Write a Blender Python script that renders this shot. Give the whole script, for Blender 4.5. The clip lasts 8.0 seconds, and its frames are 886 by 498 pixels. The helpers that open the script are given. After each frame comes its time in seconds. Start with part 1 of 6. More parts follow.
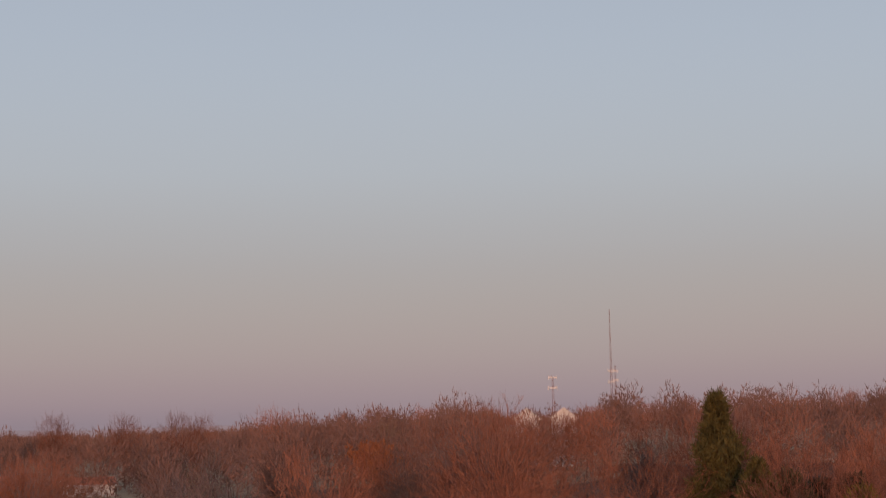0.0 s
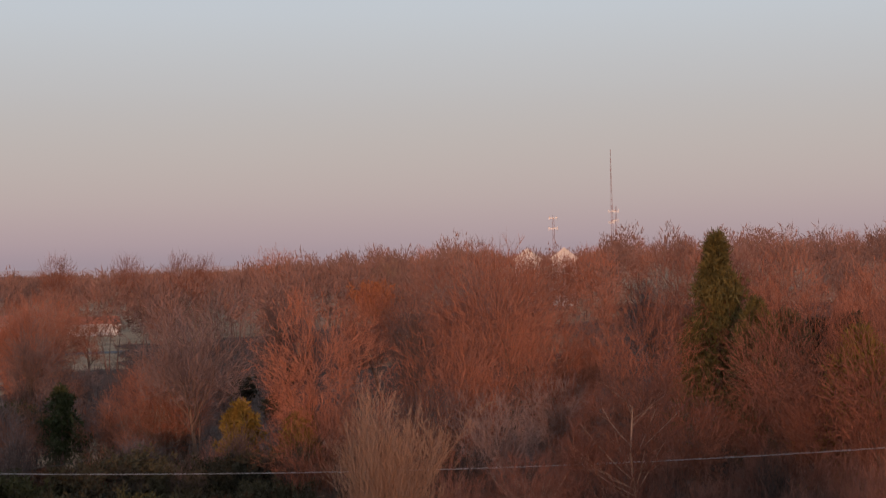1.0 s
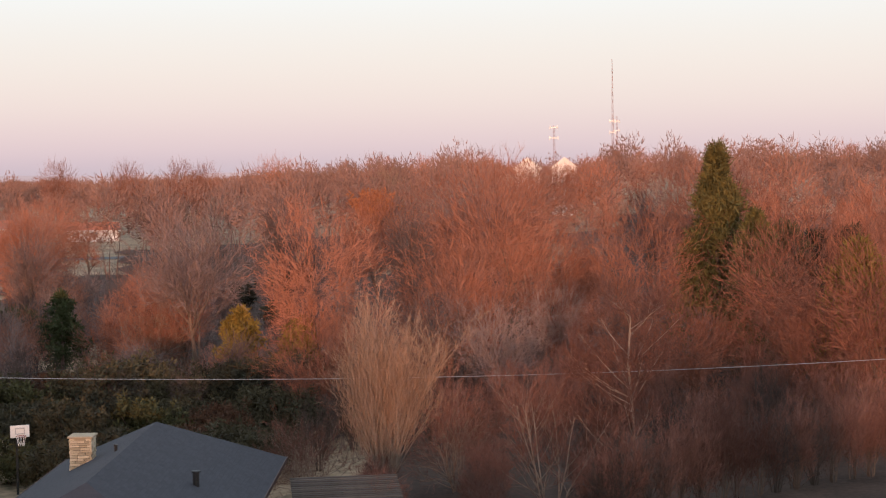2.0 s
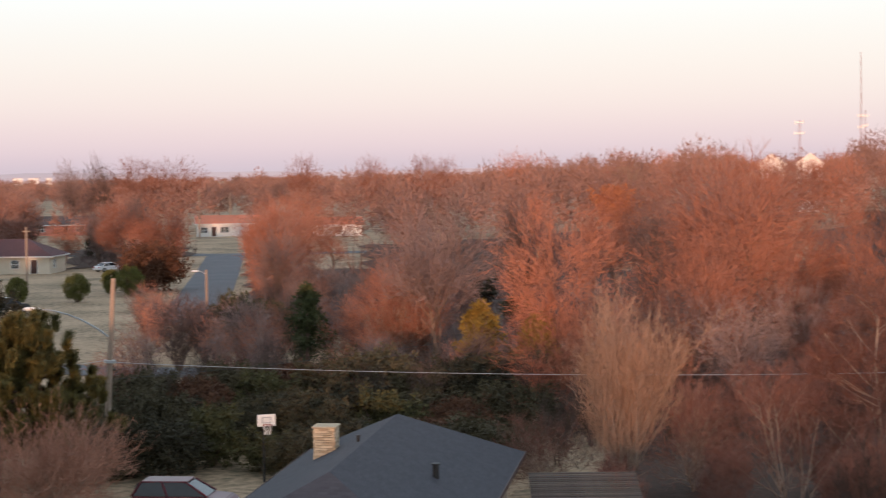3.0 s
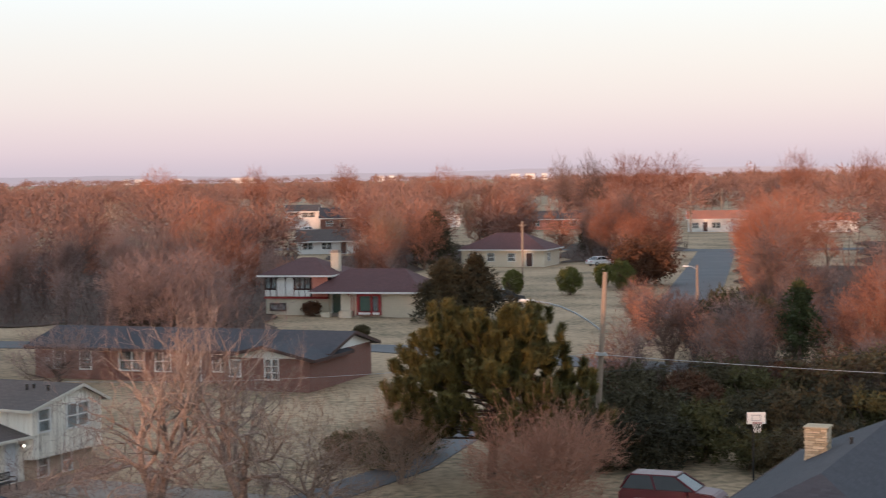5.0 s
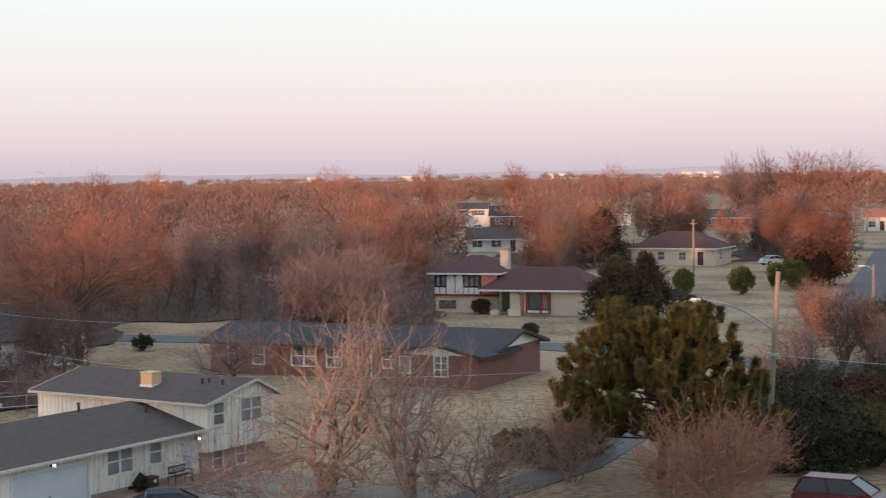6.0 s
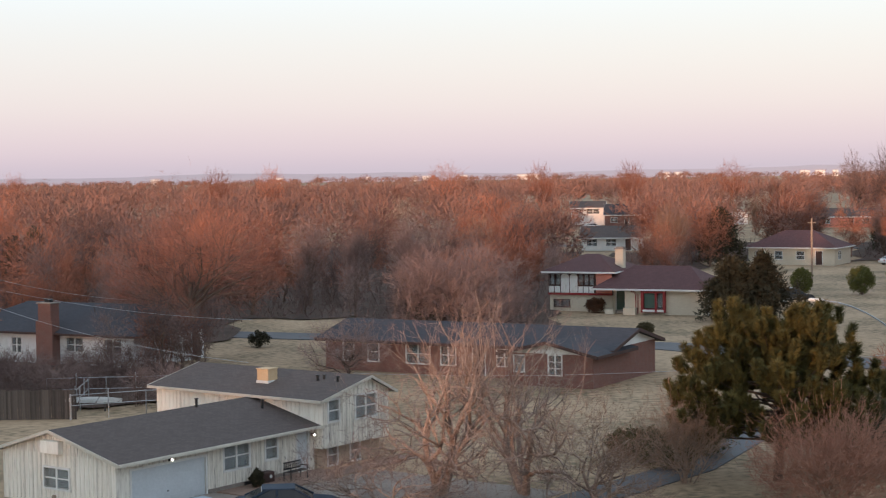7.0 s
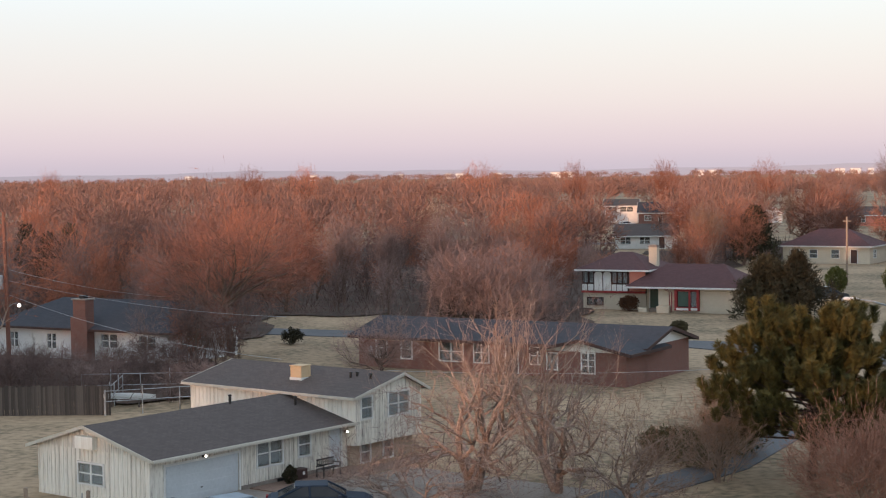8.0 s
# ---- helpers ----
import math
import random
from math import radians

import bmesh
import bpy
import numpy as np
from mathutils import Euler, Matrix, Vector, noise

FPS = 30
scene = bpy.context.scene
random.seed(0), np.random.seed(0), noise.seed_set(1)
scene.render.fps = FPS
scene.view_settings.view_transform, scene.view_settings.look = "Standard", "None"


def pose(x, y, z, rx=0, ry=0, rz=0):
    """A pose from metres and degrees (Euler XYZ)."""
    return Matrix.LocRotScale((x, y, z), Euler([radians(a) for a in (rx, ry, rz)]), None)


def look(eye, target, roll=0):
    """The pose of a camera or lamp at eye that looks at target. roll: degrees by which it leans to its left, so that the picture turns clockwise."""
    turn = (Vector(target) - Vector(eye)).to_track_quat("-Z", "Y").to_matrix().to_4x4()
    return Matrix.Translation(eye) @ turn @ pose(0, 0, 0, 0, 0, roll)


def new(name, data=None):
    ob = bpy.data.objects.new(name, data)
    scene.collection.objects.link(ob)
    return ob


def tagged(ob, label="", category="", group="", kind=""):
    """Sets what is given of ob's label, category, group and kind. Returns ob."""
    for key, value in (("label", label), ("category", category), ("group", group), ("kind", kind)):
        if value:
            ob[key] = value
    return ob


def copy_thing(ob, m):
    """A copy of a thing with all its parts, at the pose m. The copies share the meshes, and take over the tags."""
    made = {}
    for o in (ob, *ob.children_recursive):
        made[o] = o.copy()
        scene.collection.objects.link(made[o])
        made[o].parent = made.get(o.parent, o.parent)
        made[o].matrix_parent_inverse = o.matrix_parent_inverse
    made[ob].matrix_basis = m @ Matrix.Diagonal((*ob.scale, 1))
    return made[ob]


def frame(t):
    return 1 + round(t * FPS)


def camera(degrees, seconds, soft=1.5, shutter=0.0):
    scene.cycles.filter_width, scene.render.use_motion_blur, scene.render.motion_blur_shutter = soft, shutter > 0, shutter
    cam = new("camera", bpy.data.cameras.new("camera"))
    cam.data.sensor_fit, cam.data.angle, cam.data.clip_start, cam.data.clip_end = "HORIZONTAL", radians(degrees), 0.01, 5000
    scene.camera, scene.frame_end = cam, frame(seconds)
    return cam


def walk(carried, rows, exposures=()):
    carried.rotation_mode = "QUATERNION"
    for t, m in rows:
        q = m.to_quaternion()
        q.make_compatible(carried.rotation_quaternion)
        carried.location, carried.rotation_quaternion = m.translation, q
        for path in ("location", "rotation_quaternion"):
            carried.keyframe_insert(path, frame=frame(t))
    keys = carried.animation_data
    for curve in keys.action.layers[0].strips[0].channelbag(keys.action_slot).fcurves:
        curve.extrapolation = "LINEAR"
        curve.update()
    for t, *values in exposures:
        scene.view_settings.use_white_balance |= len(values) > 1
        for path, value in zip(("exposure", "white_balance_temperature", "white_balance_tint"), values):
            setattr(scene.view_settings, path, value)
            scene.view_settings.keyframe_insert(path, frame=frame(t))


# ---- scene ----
cam = camera(29.732, 8.0, soft=1.15, shutter=0.3)
EYE = 15.0
# seconds, heading, tilt, lean, in degrees
TURNS = [
    (0, -36.075, 5.951, -1.196),
    (0.5, -35.991, 3.158, -1.177),
    (1.0, -35.926, 0.488, -1.205),
    (1.2, -35.9, -0.46, -1.15),
    (1.7, -35.9, -2.1, -0.9),
    (2.1, -35.88, -2.72, -0.7),
    (2.3, -35.784, -2.749, -0.612),
    (2.4, -34.95, -2.74, -0.64),
    (2.5, -33.475, -2.733, -0.67),
    (3, -27.645, -2.692, -0.684),
    (3.5, -23.579, -2.694, -0.755),
    (4, -18.144, -2.665, -0.779),
    (4.5, -14.554, -2.652, -0.783),
    (5, -10.89, -2.639, -0.825),
    (5.2, -9.532, -2.625, -0.838),
    (5.8, -6.05, -2.62, -0.85),
    (6.5, -2.913, -2.624, -0.873),
    (7, -1.143, -2.621, -0.847),
    (7.5, -0.337, -2.652, -0.786),
    (8, -0.0, -2.689, -0.748),
]
walk(cam, [(t, pose(0, 0, EYE, 0, 0, a) @ pose(0, 0, 0, 90 + p) @ pose(0, 0, 0, 0, 0, r)) for t, a, p, r in TURNS],
     exposures=[(0.0, -1.22, 6600, 20), (0.5, -1.1, 6600, 20), (1.0, -0.92, 6600, 19), (1.2, -0.82, 6600, 18), (2.3, 0.12, 6550, 13), (3.5, 0.11, 6450, 12), (5.0, 0.1, 6400, 11), (8.0, 0.08, 6350, 10)])

# ---- light ----
SUN_HEADING, SUN_HEIGHT = 142.0, 3.0          # where the sun stands: behind the camera, low
world = bpy.data.worlds.new("world")
scene.world = world
world.use_nodes = True
wn, wl = world.node_tree.nodes, world.node_tree.links
wn.clear()


def ramp_stops(node, stops):
    els = node.color_ramp.elements
    while len(els) < len(stops):
        els.new(0.5)
    for e, (p, c) in zip(els, stops):
        e.position, e.color = p, (*c, 1)


coord = wn.new("ShaderNodeTexCoord")
sep = wn.new("ShaderNodeSeparateXYZ")
wl.new(coord.outputs["Generated"], sep.inputs[0])
skyramp = wn.new("ShaderNodeValToRGB")
ramp_stops(skyramp, [(z, tuple(c / 1.6 for c in col)) for z, col in (
    (0.0, (0.63, 0.565, 0.665)), (0.014, (0.76, 0.645, 0.735)), (0.04, (0.845, 0.768, 0.80)), (0.075, (0.88, 0.86, 0.875)), (0.105, (0.885, 0.92, 0.965)),
    (0.15, (1.0, 1.14, 1.22)), (0.24, (0.98, 1.22, 1.42)), (0.45, (0.80, 0.93, 1.08)), (1.0, (0.60, 0.70, 0.85)))])
skyramp.color_ramp.interpolation = "B_SPLINE"
wl.new(sep.outputs["Z"], skyramp.inputs[0])
nishita = wn.new("ShaderNodeTexSky")
nishita.sky_type, nishita.sun_disc = "NISHITA", False
nishita.sun_elevation, nishita.sun_rotation = radians(SUN_HEIGHT), radians(-SUN_HEADING)
b1, b2, add_ = wn.new("ShaderNodeBackground"), wn.new("ShaderNodeBackground"), wn.new("ShaderNodeAddShader")
wout = wn.new("ShaderNodeOutputWorld")
wl.new(skyramp.outputs[0], b1.inputs[0])
wl.new(nishita.outputs[0], b2.inputs[0])
b1.inputs[1].default_value, b2.inputs[1].default_value = 0.85 * 1.6, 0.055
wl.new(b1.outputs[0], add_.inputs[0])
wl.new(b2.outputs[0], add_.inputs[1])
wl.new(add_.outputs[0], wout.inputs[0])
sun = new("sun", bpy.data.lights.new("sun", "SUN"))
sun.data.energy, sun.data.angle, sun.data.color = 4.2, radians(0.6), (1.0, 0.52, 0.32)
sh, se = radians(SUN_HEADING), radians(SUN_HEIGHT)
sun.matrix_world = look((-math.sin(sh) * math.cos(se), math.cos(sh) * math.cos(se), math.sin(se)), (0, 0, 0))


# ---- materials ----
def material(name, a, b, scale=1.0, rough=0.8, bump=0.0, fine=12.0, metal=0.0, rnd=0.0, stretch=(1, 1, 1), spec=0.3, stops=None):
    """Two tones (or stops) mixed by a coarse and a fine noise; rnd varies the tone from object to object."""
    m = bpy.data.materials.new(name)
    m.use_nodes = True
    n, l = m.node_tree.nodes, m.node_tree.links
    p = n["Principled BSDF"]
    p.inputs["Roughness"].default_value, p.inputs["Metallic"].default_value = rough, metal
    p.inputs["Specular IOR Level"].default_value = spec
    tc, mp = n.new("ShaderNodeTexCoord"), n.new("ShaderNodeMapping")
    mp.inputs["Scale"].default_value = stretch
    l.new(tc.outputs["Object"], mp.inputs[0])
    n1, n2 = n.new("ShaderNodeTexNoise"), n.new("ShaderNodeTexNoise")
    n1.inputs["Scale"].default_value, n2.inputs["Scale"].default_value = scale, scale * fine
    n1.inputs["Detail"].default_value, n2.inputs["Detail"].default_value = 5, 4
    for q in (n1, n2):
        l.new(mp.outputs[0], q.inputs["Vector"])
    mul = n.new("ShaderNodeMath")
    mul.operation = "MULTIPLY_ADD"
    mul.inputs[1].default_value = 0.5
    l.new(n2.outputs["Fac"], mul.inputs[0])
    half = n.new("ShaderNodeMath")
    half.operation = "MULTIPLY"
    half.inputs[1].default_value = 0.5
    l.new(n1.outputs["Fac"], half.inputs[0])
    l.new(half.outputs[0], mul.inputs[2])
    fac = mul.outputs[0]
    if rnd:
        info, ma = n.new("ShaderNodeObjectInfo"), n.new("ShaderNodeMath")
        ma.operation = "MULTIPLY_ADD"
        ma.inputs[1].default_value = rnd
        l.new(info.outputs["Random"], ma.inputs[0])
        l.new(fac, ma.inputs[2])
        sb = n.new("ShaderNodeMath")
        sb.operation = "SUBTRACT"
        sb.inputs[1].default_value = rnd / 2
        l.new(ma.outputs[0], sb.inputs[0])
        fac = sb.outputs[0]
    r = n.new("ShaderNodeValToRGB")
    ramp_stops(r, stops or [(0.32, a), (0.68, b)])
    l.new(fac, r.inputs[0])
    l.new(r.outputs[0], p.inputs["Base Color"])
    if bump:
        bp = n.new("ShaderNodeBump")
        bp.inputs["Strength"].default_value, bp.inputs["Distance"].default_value = bump, 0.05
        l.new(n2.outputs["Fac"], bp.inputs["Height"])
        l.new(bp.outputs[0], p.inputs["Normal"])
    return m


def rowed(name, a, b, mortar, width, height, gap, rough=0.85, bump=0.6, turn=(0, 0, 0)):
    """Bricks or shingles too small to tell apart singly."""
    m = material(name, a, b, 1.5, rough)
    n, l = m.node_tree.nodes, m.node_tree.links
    p = n["Principled BSDF"]
    tc, mp, br = n.new("ShaderNodeTexCoord"), n.new("ShaderNodeMapping"), n.new("ShaderNodeTexBrick")
    mp.inputs["Rotation"].default_value = [radians(v) for v in turn]
    l.new(tc.outputs["UV"], mp.inputs[0])
    l.new(mp.outputs[0], br.inputs["Vector"])
    br.inputs["Scale"].default_value = 1.0
    br.inputs["Brick Width"].default_value, br.inputs["Row Height"].default_value, br.inputs["Mortar Size"].default_value = width, height, gap
    br.inputs["Color1"].default_value, br.inputs["Color2"].default_value, br.inputs["Mortar"].default_value = (*a, 1), (*b, 1), (*mortar, 1)
    mix = n.new("ShaderNodeMix")
    mix.data_type, mix.blend_type = "RGBA", "MIX"
    mix.inputs[0].default_value = 0.6
    old = p.inputs["Base Color"].links[0].from_socket
    l.new(old, mix.inputs[6])
    l.new(br.outputs["Color"], mix.inputs[7])
    l.new(mix.outputs[2], p.inputs["Base Color"])
    bp = n.new("ShaderNodeBump")
    bp.inputs["Strength"].default_value, bp.inputs["Distance"].default_value = bump, 0.02
    bp.invert = True
    l.new(br.outputs["Fac"], bp.inputs["Height"])
    l.new(bp.outputs[0], p.inputs["Normal"])
    return m


def glass_material(name, tint):
    m = bpy.data.materials.new(name)
    m.use_nodes = True
    p = m.node_tree.nodes["Principled BSDF"]
    p.inputs["Base Color"].default_value = (*tint, 1)
    p.inputs["Roughness"].default_value, p.inputs["Transmission Weight"].default_value, p.inputs["IOR"].default_value = 0.06, 0.85, 1.45
    return m


def glowing(name, colour, strength):
    m = bpy.data.materials.new(name)
    m.use_nodes = True
    p = m.node_tree.nodes["Principled BSDF"]
    p.inputs["Emission Color"].default_value, p.inputs["Emission Strength"].default_value = (*colour, 1), strength
    return m


GRASS = material("dry_grass", (0.20, 0.130, 0.078), (0.46, 0.330, 0.205), 0.11, 0.95, 0.6, 16,
                 stops=[(0.34, (0.095, 0.088, 0.048)), (0.42, (0.20, 0.150, 0.090)), (0.54, (0.36, 0.255, 0.158)), (0.68, (0.46, 0.335, 0.212))])
# litter brown, with the shade under the trees put into the colour
LITTER_SHADED = material("leaf_litter", (0.034, 0.021, 0.015), (0.105, 0.066, 0.046), 0.3, 0.95, 0.6, 14)
ASPHALT = material("asphalt", (0.08, 0.08, 0.085), (0.13, 0.13, 0.135), 0.2, 0.8, 0.2, 30)
CONCRETE = material("concrete", (0.20, 0.17, 0.145), (0.34, 0.295, 0.255), 0.4, 0.9, 0.2, 20)
BARK = material("bark", (0.085, 0.056, 0.043), (0.20, 0.135, 0.10), 2.0, 0.9, 0.6, 8)
BARK_DARK = material("dark_bark", (0.05, 0.035, 0.028), (0.11, 0.08, 0.06), 2.0, 0.9, 0.6, 8)
BARK_PALE = material("pale_bark", (0.20, 0.13, 0.095), (0.42, 0.32, 0.25), 2.0, 0.9, 0.6, 8)
TWIG_RED = material("red_brown_twigs", (0.19, 0.074, 0.046), (0.42, 0.172, 0.105), 0.25, 0.9, 0, 6, rnd=0.5)
TWIG_GREY = material("grey_twigs", (0.125, 0.082, 0.072), (0.27, 0.185, 0.165), 0.25, 0.9, 0, 6, rnd=0.5)
TWIG_RUST = material("rust_twigs", (0.26, 0.125, 0.085), (0.47, 0.25, 0.175), 0.25, 0.9, 0, 6)
TWIG_DUSK = material("dusky_red_brown_twigs", (0.14, 0.060, 0.043), (0.30, 0.136, 0.098), 0.25, 0.9, 0, 6, rnd=0.5)
# twig colour darkened to stand in for deep shade inside thickets
TWIG_SHADE = material("shade_dark_twigs", (0.045, 0.032, 0.028), (0.125, 0.085, 0.070), 0.25, 0.9, 0, 6, rnd=0.4)
TWIG_TAN = material("tan_twigs", (0.20, 0.118, 0.08), (0.37, 0.232, 0.16), 0.25, 0.9, 0, 6, rnd=0.4)
NEEDLE = material("pine_needles", (0.022, 0.032, 0.012), (0.165, 0.130, 0.036), 0.7, 0.75, 0, 4, rnd=0.2)
NEEDLE_GOLD = material("golden_olive_needles", (0.045, 0.048, 0.018), (0.17, 0.135, 0.040), 0.5, 0.8, 0, 4)
NEEDLE_DARK = material("dark_needles", (0.034, 0.030, 0.016), (0.084, 0.068, 0.033), 0.6, 0.8, 0, 4, rnd=0.4)
NEEDLE_YELLOW = material("yellow_green_foliage", (0.12, 0.085, 0.015), (0.26, 0.17, 0.035), 0.6, 0.8, 0, 4)
NEEDLE_RUST = material("rusty_foliage", (0.06, 0.028, 0.016), (0.15, 0.065, 0.032), 0.6, 0.8, 0, 4)
HEDGE = material("clipped_green_foliage", (0.050, 0.060, 0.014), (0.165, 0.155, 0.038), 0.8, 0.8, 0, 5)
HEDGE_DARK = material("dark_green_foliage", (0.030, 0.042, 0.016), (0.080, 0.090, 0.032), 0.8, 0.8, 0, 5)
LEAF_ORANGE = material("orange_leaves", (0.27, 0.095, 0.042), (0.42, 0.17, 0.075), 0.6, 0.8, 0, 5)
SHINGLE_GREY = rowed("grey_brown_shingles", (0.082, 0.064, 0.059), (0.122, 0.096, 0.086), (0.06, 0.05, 0.045), 0.32, 0.15, 0.012)
SHINGLE_BLUE = rowed("blue_grey_shingles", (0.036, 0.036, 0.043), (0.058, 0.058, 0.068), (0.04, 0.045, 0.055), 0.32, 0.15, 0.012)
SHINGLE_RED = rowed("dark_red_shingles", (0.085, 0.040, 0.042), (0.13, 0.062, 0.06), (0.06, 0.035, 0.035), 0.32, 0.15, 0.012)
SHINGLE_ORANGE = material("red_roof_metal", (0.42, 0.12, 0.06), (0.55, 0.18, 0.09), 0.5, 0.6, 0.1, 20)
BRICK_RED = rowed("red_brick", (0.17, 0.070, 0.052), (0.25, 0.105, 0.08), (0.22, 0.18, 0.16), 0.22, 0.075, 0.012)
BRICK_TAN = rowed("tan_brick", (0.40, 0.30, 0.21), (0.50, 0.39, 0.28), (0.42, 0.38, 0.33), 0.22, 0.075, 0.012)
BRICK_WHITE = rowed("white_painted_brick", (0.70, 0.69, 0.68), (0.82, 0.81, 0.80), (0.55, 0.54, 0.53), 0.22, 0.075, 0.012)
BRICK_CREAM = rowed("cream_brick", (0.60, 0.52, 0.40), (0.70, 0.62, 0.49), (0.55, 0.48, 0.39), 0.22, 0.075, 0.012)
BOARD = material("weathered_cream_boards", (0.56, 0.51, 0.44), (0.88, 0.85, 0.77), 1.2, 0.85, 0.3, 5, rnd=0.25, stretch=(4, 4, 0.35),
                 stops=[(0.29, (0.22, 0.19, 0.17)), (0.355, (0.58, 0.53, 0.46)), (0.46, (0.76, 0.71, 0.62)), (0.68, (0.88, 0.85, 0.77))])
TRIM_WHITE = material("white_paint", (0.62, 0.61, 0.58), (0.78, 0.77, 0.74), 1.0, 0.6, 0.05, 12)
TRIM_DARK = material("dark_brown_paint", (0.045, 0.025, 0.022), (0.075, 0.04, 0.035), 1.0, 0.6, 0.05, 12)
PAINT_RED = material("dark_red_paint", (0.22, 0.025, 0.025), (0.32, 0.04, 0.04), 1.0, 0.6, 0.05, 12)
SALMON_AND_SUNLIT = material("salmon_paint_and_sunlit_brick", (0.55, 0.20, 0.15), (0.66, 0.27, 0.20), 1.0, 0.7, 0.05, 12)
PAINT_GREEN = material("dull_green_paint", (0.05, 0.09, 0.07), (0.08, 0.12, 0.10), 1.0, 0.5, 0.05, 12)
DOOR_GREY = material("pale_grey_paint", (0.50, 0.53, 0.55), (0.60, 0.63, 0.65), 0.7, 0.55, 0.05, 12)
WOOD_GREY = material("weathered_wood", (0.065, 0.052, 0.046), (0.145, 0.118, 0.100), 1.5, 0.9, 0.3, 6, rnd=0.4, stretch=(3, 3, 0.4))
POLE_WOOD = material("pole_wood", (0.22, 0.16, 0.12), (0.38, 0.29, 0.22), 1.5, 0.85, 0.3, 8, stretch=(4, 4, 0.3))
POLE_RED = material("reddish_pole_wood", (0.13, 0.058, 0.044), (0.24, 0.115, 0.085), 1.5, 0.85, 0.3, 8, stretch=(4, 4, 0.3))
METAL = material("galvanised_metal", (0.35, 0.36, 0.37), (0.52, 0.53, 0.54), 2, 0.45, 0.05, 10, metal=0.8)
BLACK_METAL = material("black_metal", (0.012, 0.012, 0.013), (0.03, 0.03, 0.03), 2, 0.5, 0.05, 10)
TAN_BOX = material("tan_painted_metal", (0.52, 0.36, 0.20), (0.64, 0.46, 0.28), 1.5, 0.6, 0.05, 10)
STONE = material("buff_ledge_stone", (0.42, 0.33, 0.22), (0.66, 0.54, 0.38), 3, 0.85, 0.4, 6, rnd=0.6)
MORTAR = material("grey_mortar", (0.16, 0.13, 0.11), (0.24, 0.20, 0.17), 3, 0.9, 0.3, 6)
RUBBER = material("black_rubber", (0.012, 0.012, 0.012), (0.022, 0.022, 0.022), 4, 0.85, 0.1, 8)
CURTAIN = material("pale_blind", (0.42, 0.42, 0.42), (0.55, 0.55, 0.54), 1.0, 0.8, 0.05, 10)
# near-black colour that stands in for the shade of unlit rooms
ROOM_SHADE = material("painted_room_shade", (0.03, 0.03, 0.03), (0.05, 0.048, 0.045), 1.0, 0.9, 0, 5)
GLASS = glass_material("window_glass", (0.75, 0.80, 0.82))
LAMP_GLOW = glowing("lamp_glow", (1.0, 0.93, 0.80), 3.0)
TRIM_BEIGE = material("beige_paint", (0.44, 0.40, 0.34), (0.60, 0.56, 0.48), 1.0, 0.7, 0.1, 12)
CAR_RED = material("red_car_paint", (0.075, 0.007, 0.014), (0.10, 0.010, 0.018), 0.5, 0.3, 0, 5, spec=0.3)
CAR_BLUE = material("dark_blue_car_paint", (0.012, 0.024, 0.042), (0.02, 0.035, 0.06), 0.5, 0.6, 0, 5, spec=0.15)
CAR_SILVER = material("silver_blue_car_paint", (0.16, 0.20, 0.24), (0.20, 0.25, 0.30), 0.5, 0.45, 0, 5, metal=0.3, spec=0.3)
CAR_BLACK = material("black_car_paint", (0.01, 0.01, 0.012), (0.018, 0.018, 0.02), 0.5, 0.3, 0, 5, spec=0.6)
CAR_WHITE = material("white_car_paint", (0.55, 0.56, 0.57), (0.65, 0.66, 0.67), 0.5, 0.3, 0, 5, spec=0.6)
CAR_GLASS = material("tinted_car_glass", (0.012, 0.015, 0.018), (0.022, 0.026, 0.03), 0.5, 0.12, 0, 5, spec=0.35)
PATH_BRICK = material("worn_brick_paving", (0.20, 0.13, 0.10), (0.32, 0.22, 0.17), 0.8, 0.9, 0.3, 10)


# ---- helpers of this scene ----
def from_heading(a, d):
    """Plan position at heading a (degrees, to the left of +y) and d metres from the camera's foot."""
    return -math.sin(radians(a)) * d, math.cos(radians(a)) * d


def smooth(e0, e1, v):
    v = min(1.0, max(0.0, (v - e0) / (e1 - e0)))
    return v * v * (3 - 2 * v)


def height(x, y):
    """The lie of the land: level near the houses, a rise to the right, low swells far off."""
    d = math.hypot(x, y)
    a = math.degrees(math.atan2(-x, y))
    rise = 7.0 * smooth(170, 400, d) * smooth(-27, -40, a) * smooth(-150, -90, a) 
    behind = 15.0 * smooth(120, 340, -(x * -math.sin(radians(SUN_HEADING - 180)) + y * math.cos(radians(SUN_HEADING - 180))))
    swell = 1.2 * math.sin(x / 310 + 1) * math.sin(y / 270) * smooth(220, 500, d)
    return rise + behind + swell + 1.2 * smooth(500, 1500, d)


def mesh_object(name, verts, faces, mat, parent=None, label="", uvs=False, flat=True):
    me = bpy.data.meshes.new(name)
    me.from_pydata([tuple(map(float, v)) for v in verts], [], faces)
    if mat is not None:
        me.materials.append(mat)
    ob = new(name, me)
    if parent is not None:
        ob.parent = parent
    if label:
        ob["label"] = label
    return ob


def box_uv(bm):
    """UVs in metres, by the main direction of each face: x runs along the wall or the eave, y up it."""
    lay = bm.loops.layers.uv.verify()
    for f in bm.faces:
        nrm = f.normal
        if abs(nrm.z) > 0.98:
            ax, ay = Vector((1, 0, 0)), Vector((0, 1, 0))
        else:
            ax = Vector((-nrm.y, nrm.x, 0)).normalized()
            ay = nrm.cross(ax)
        for lp in f.loops:
            lp[lay].uv = (lp.vert.co.dot(ax), lp.vert.co.dot(ay))


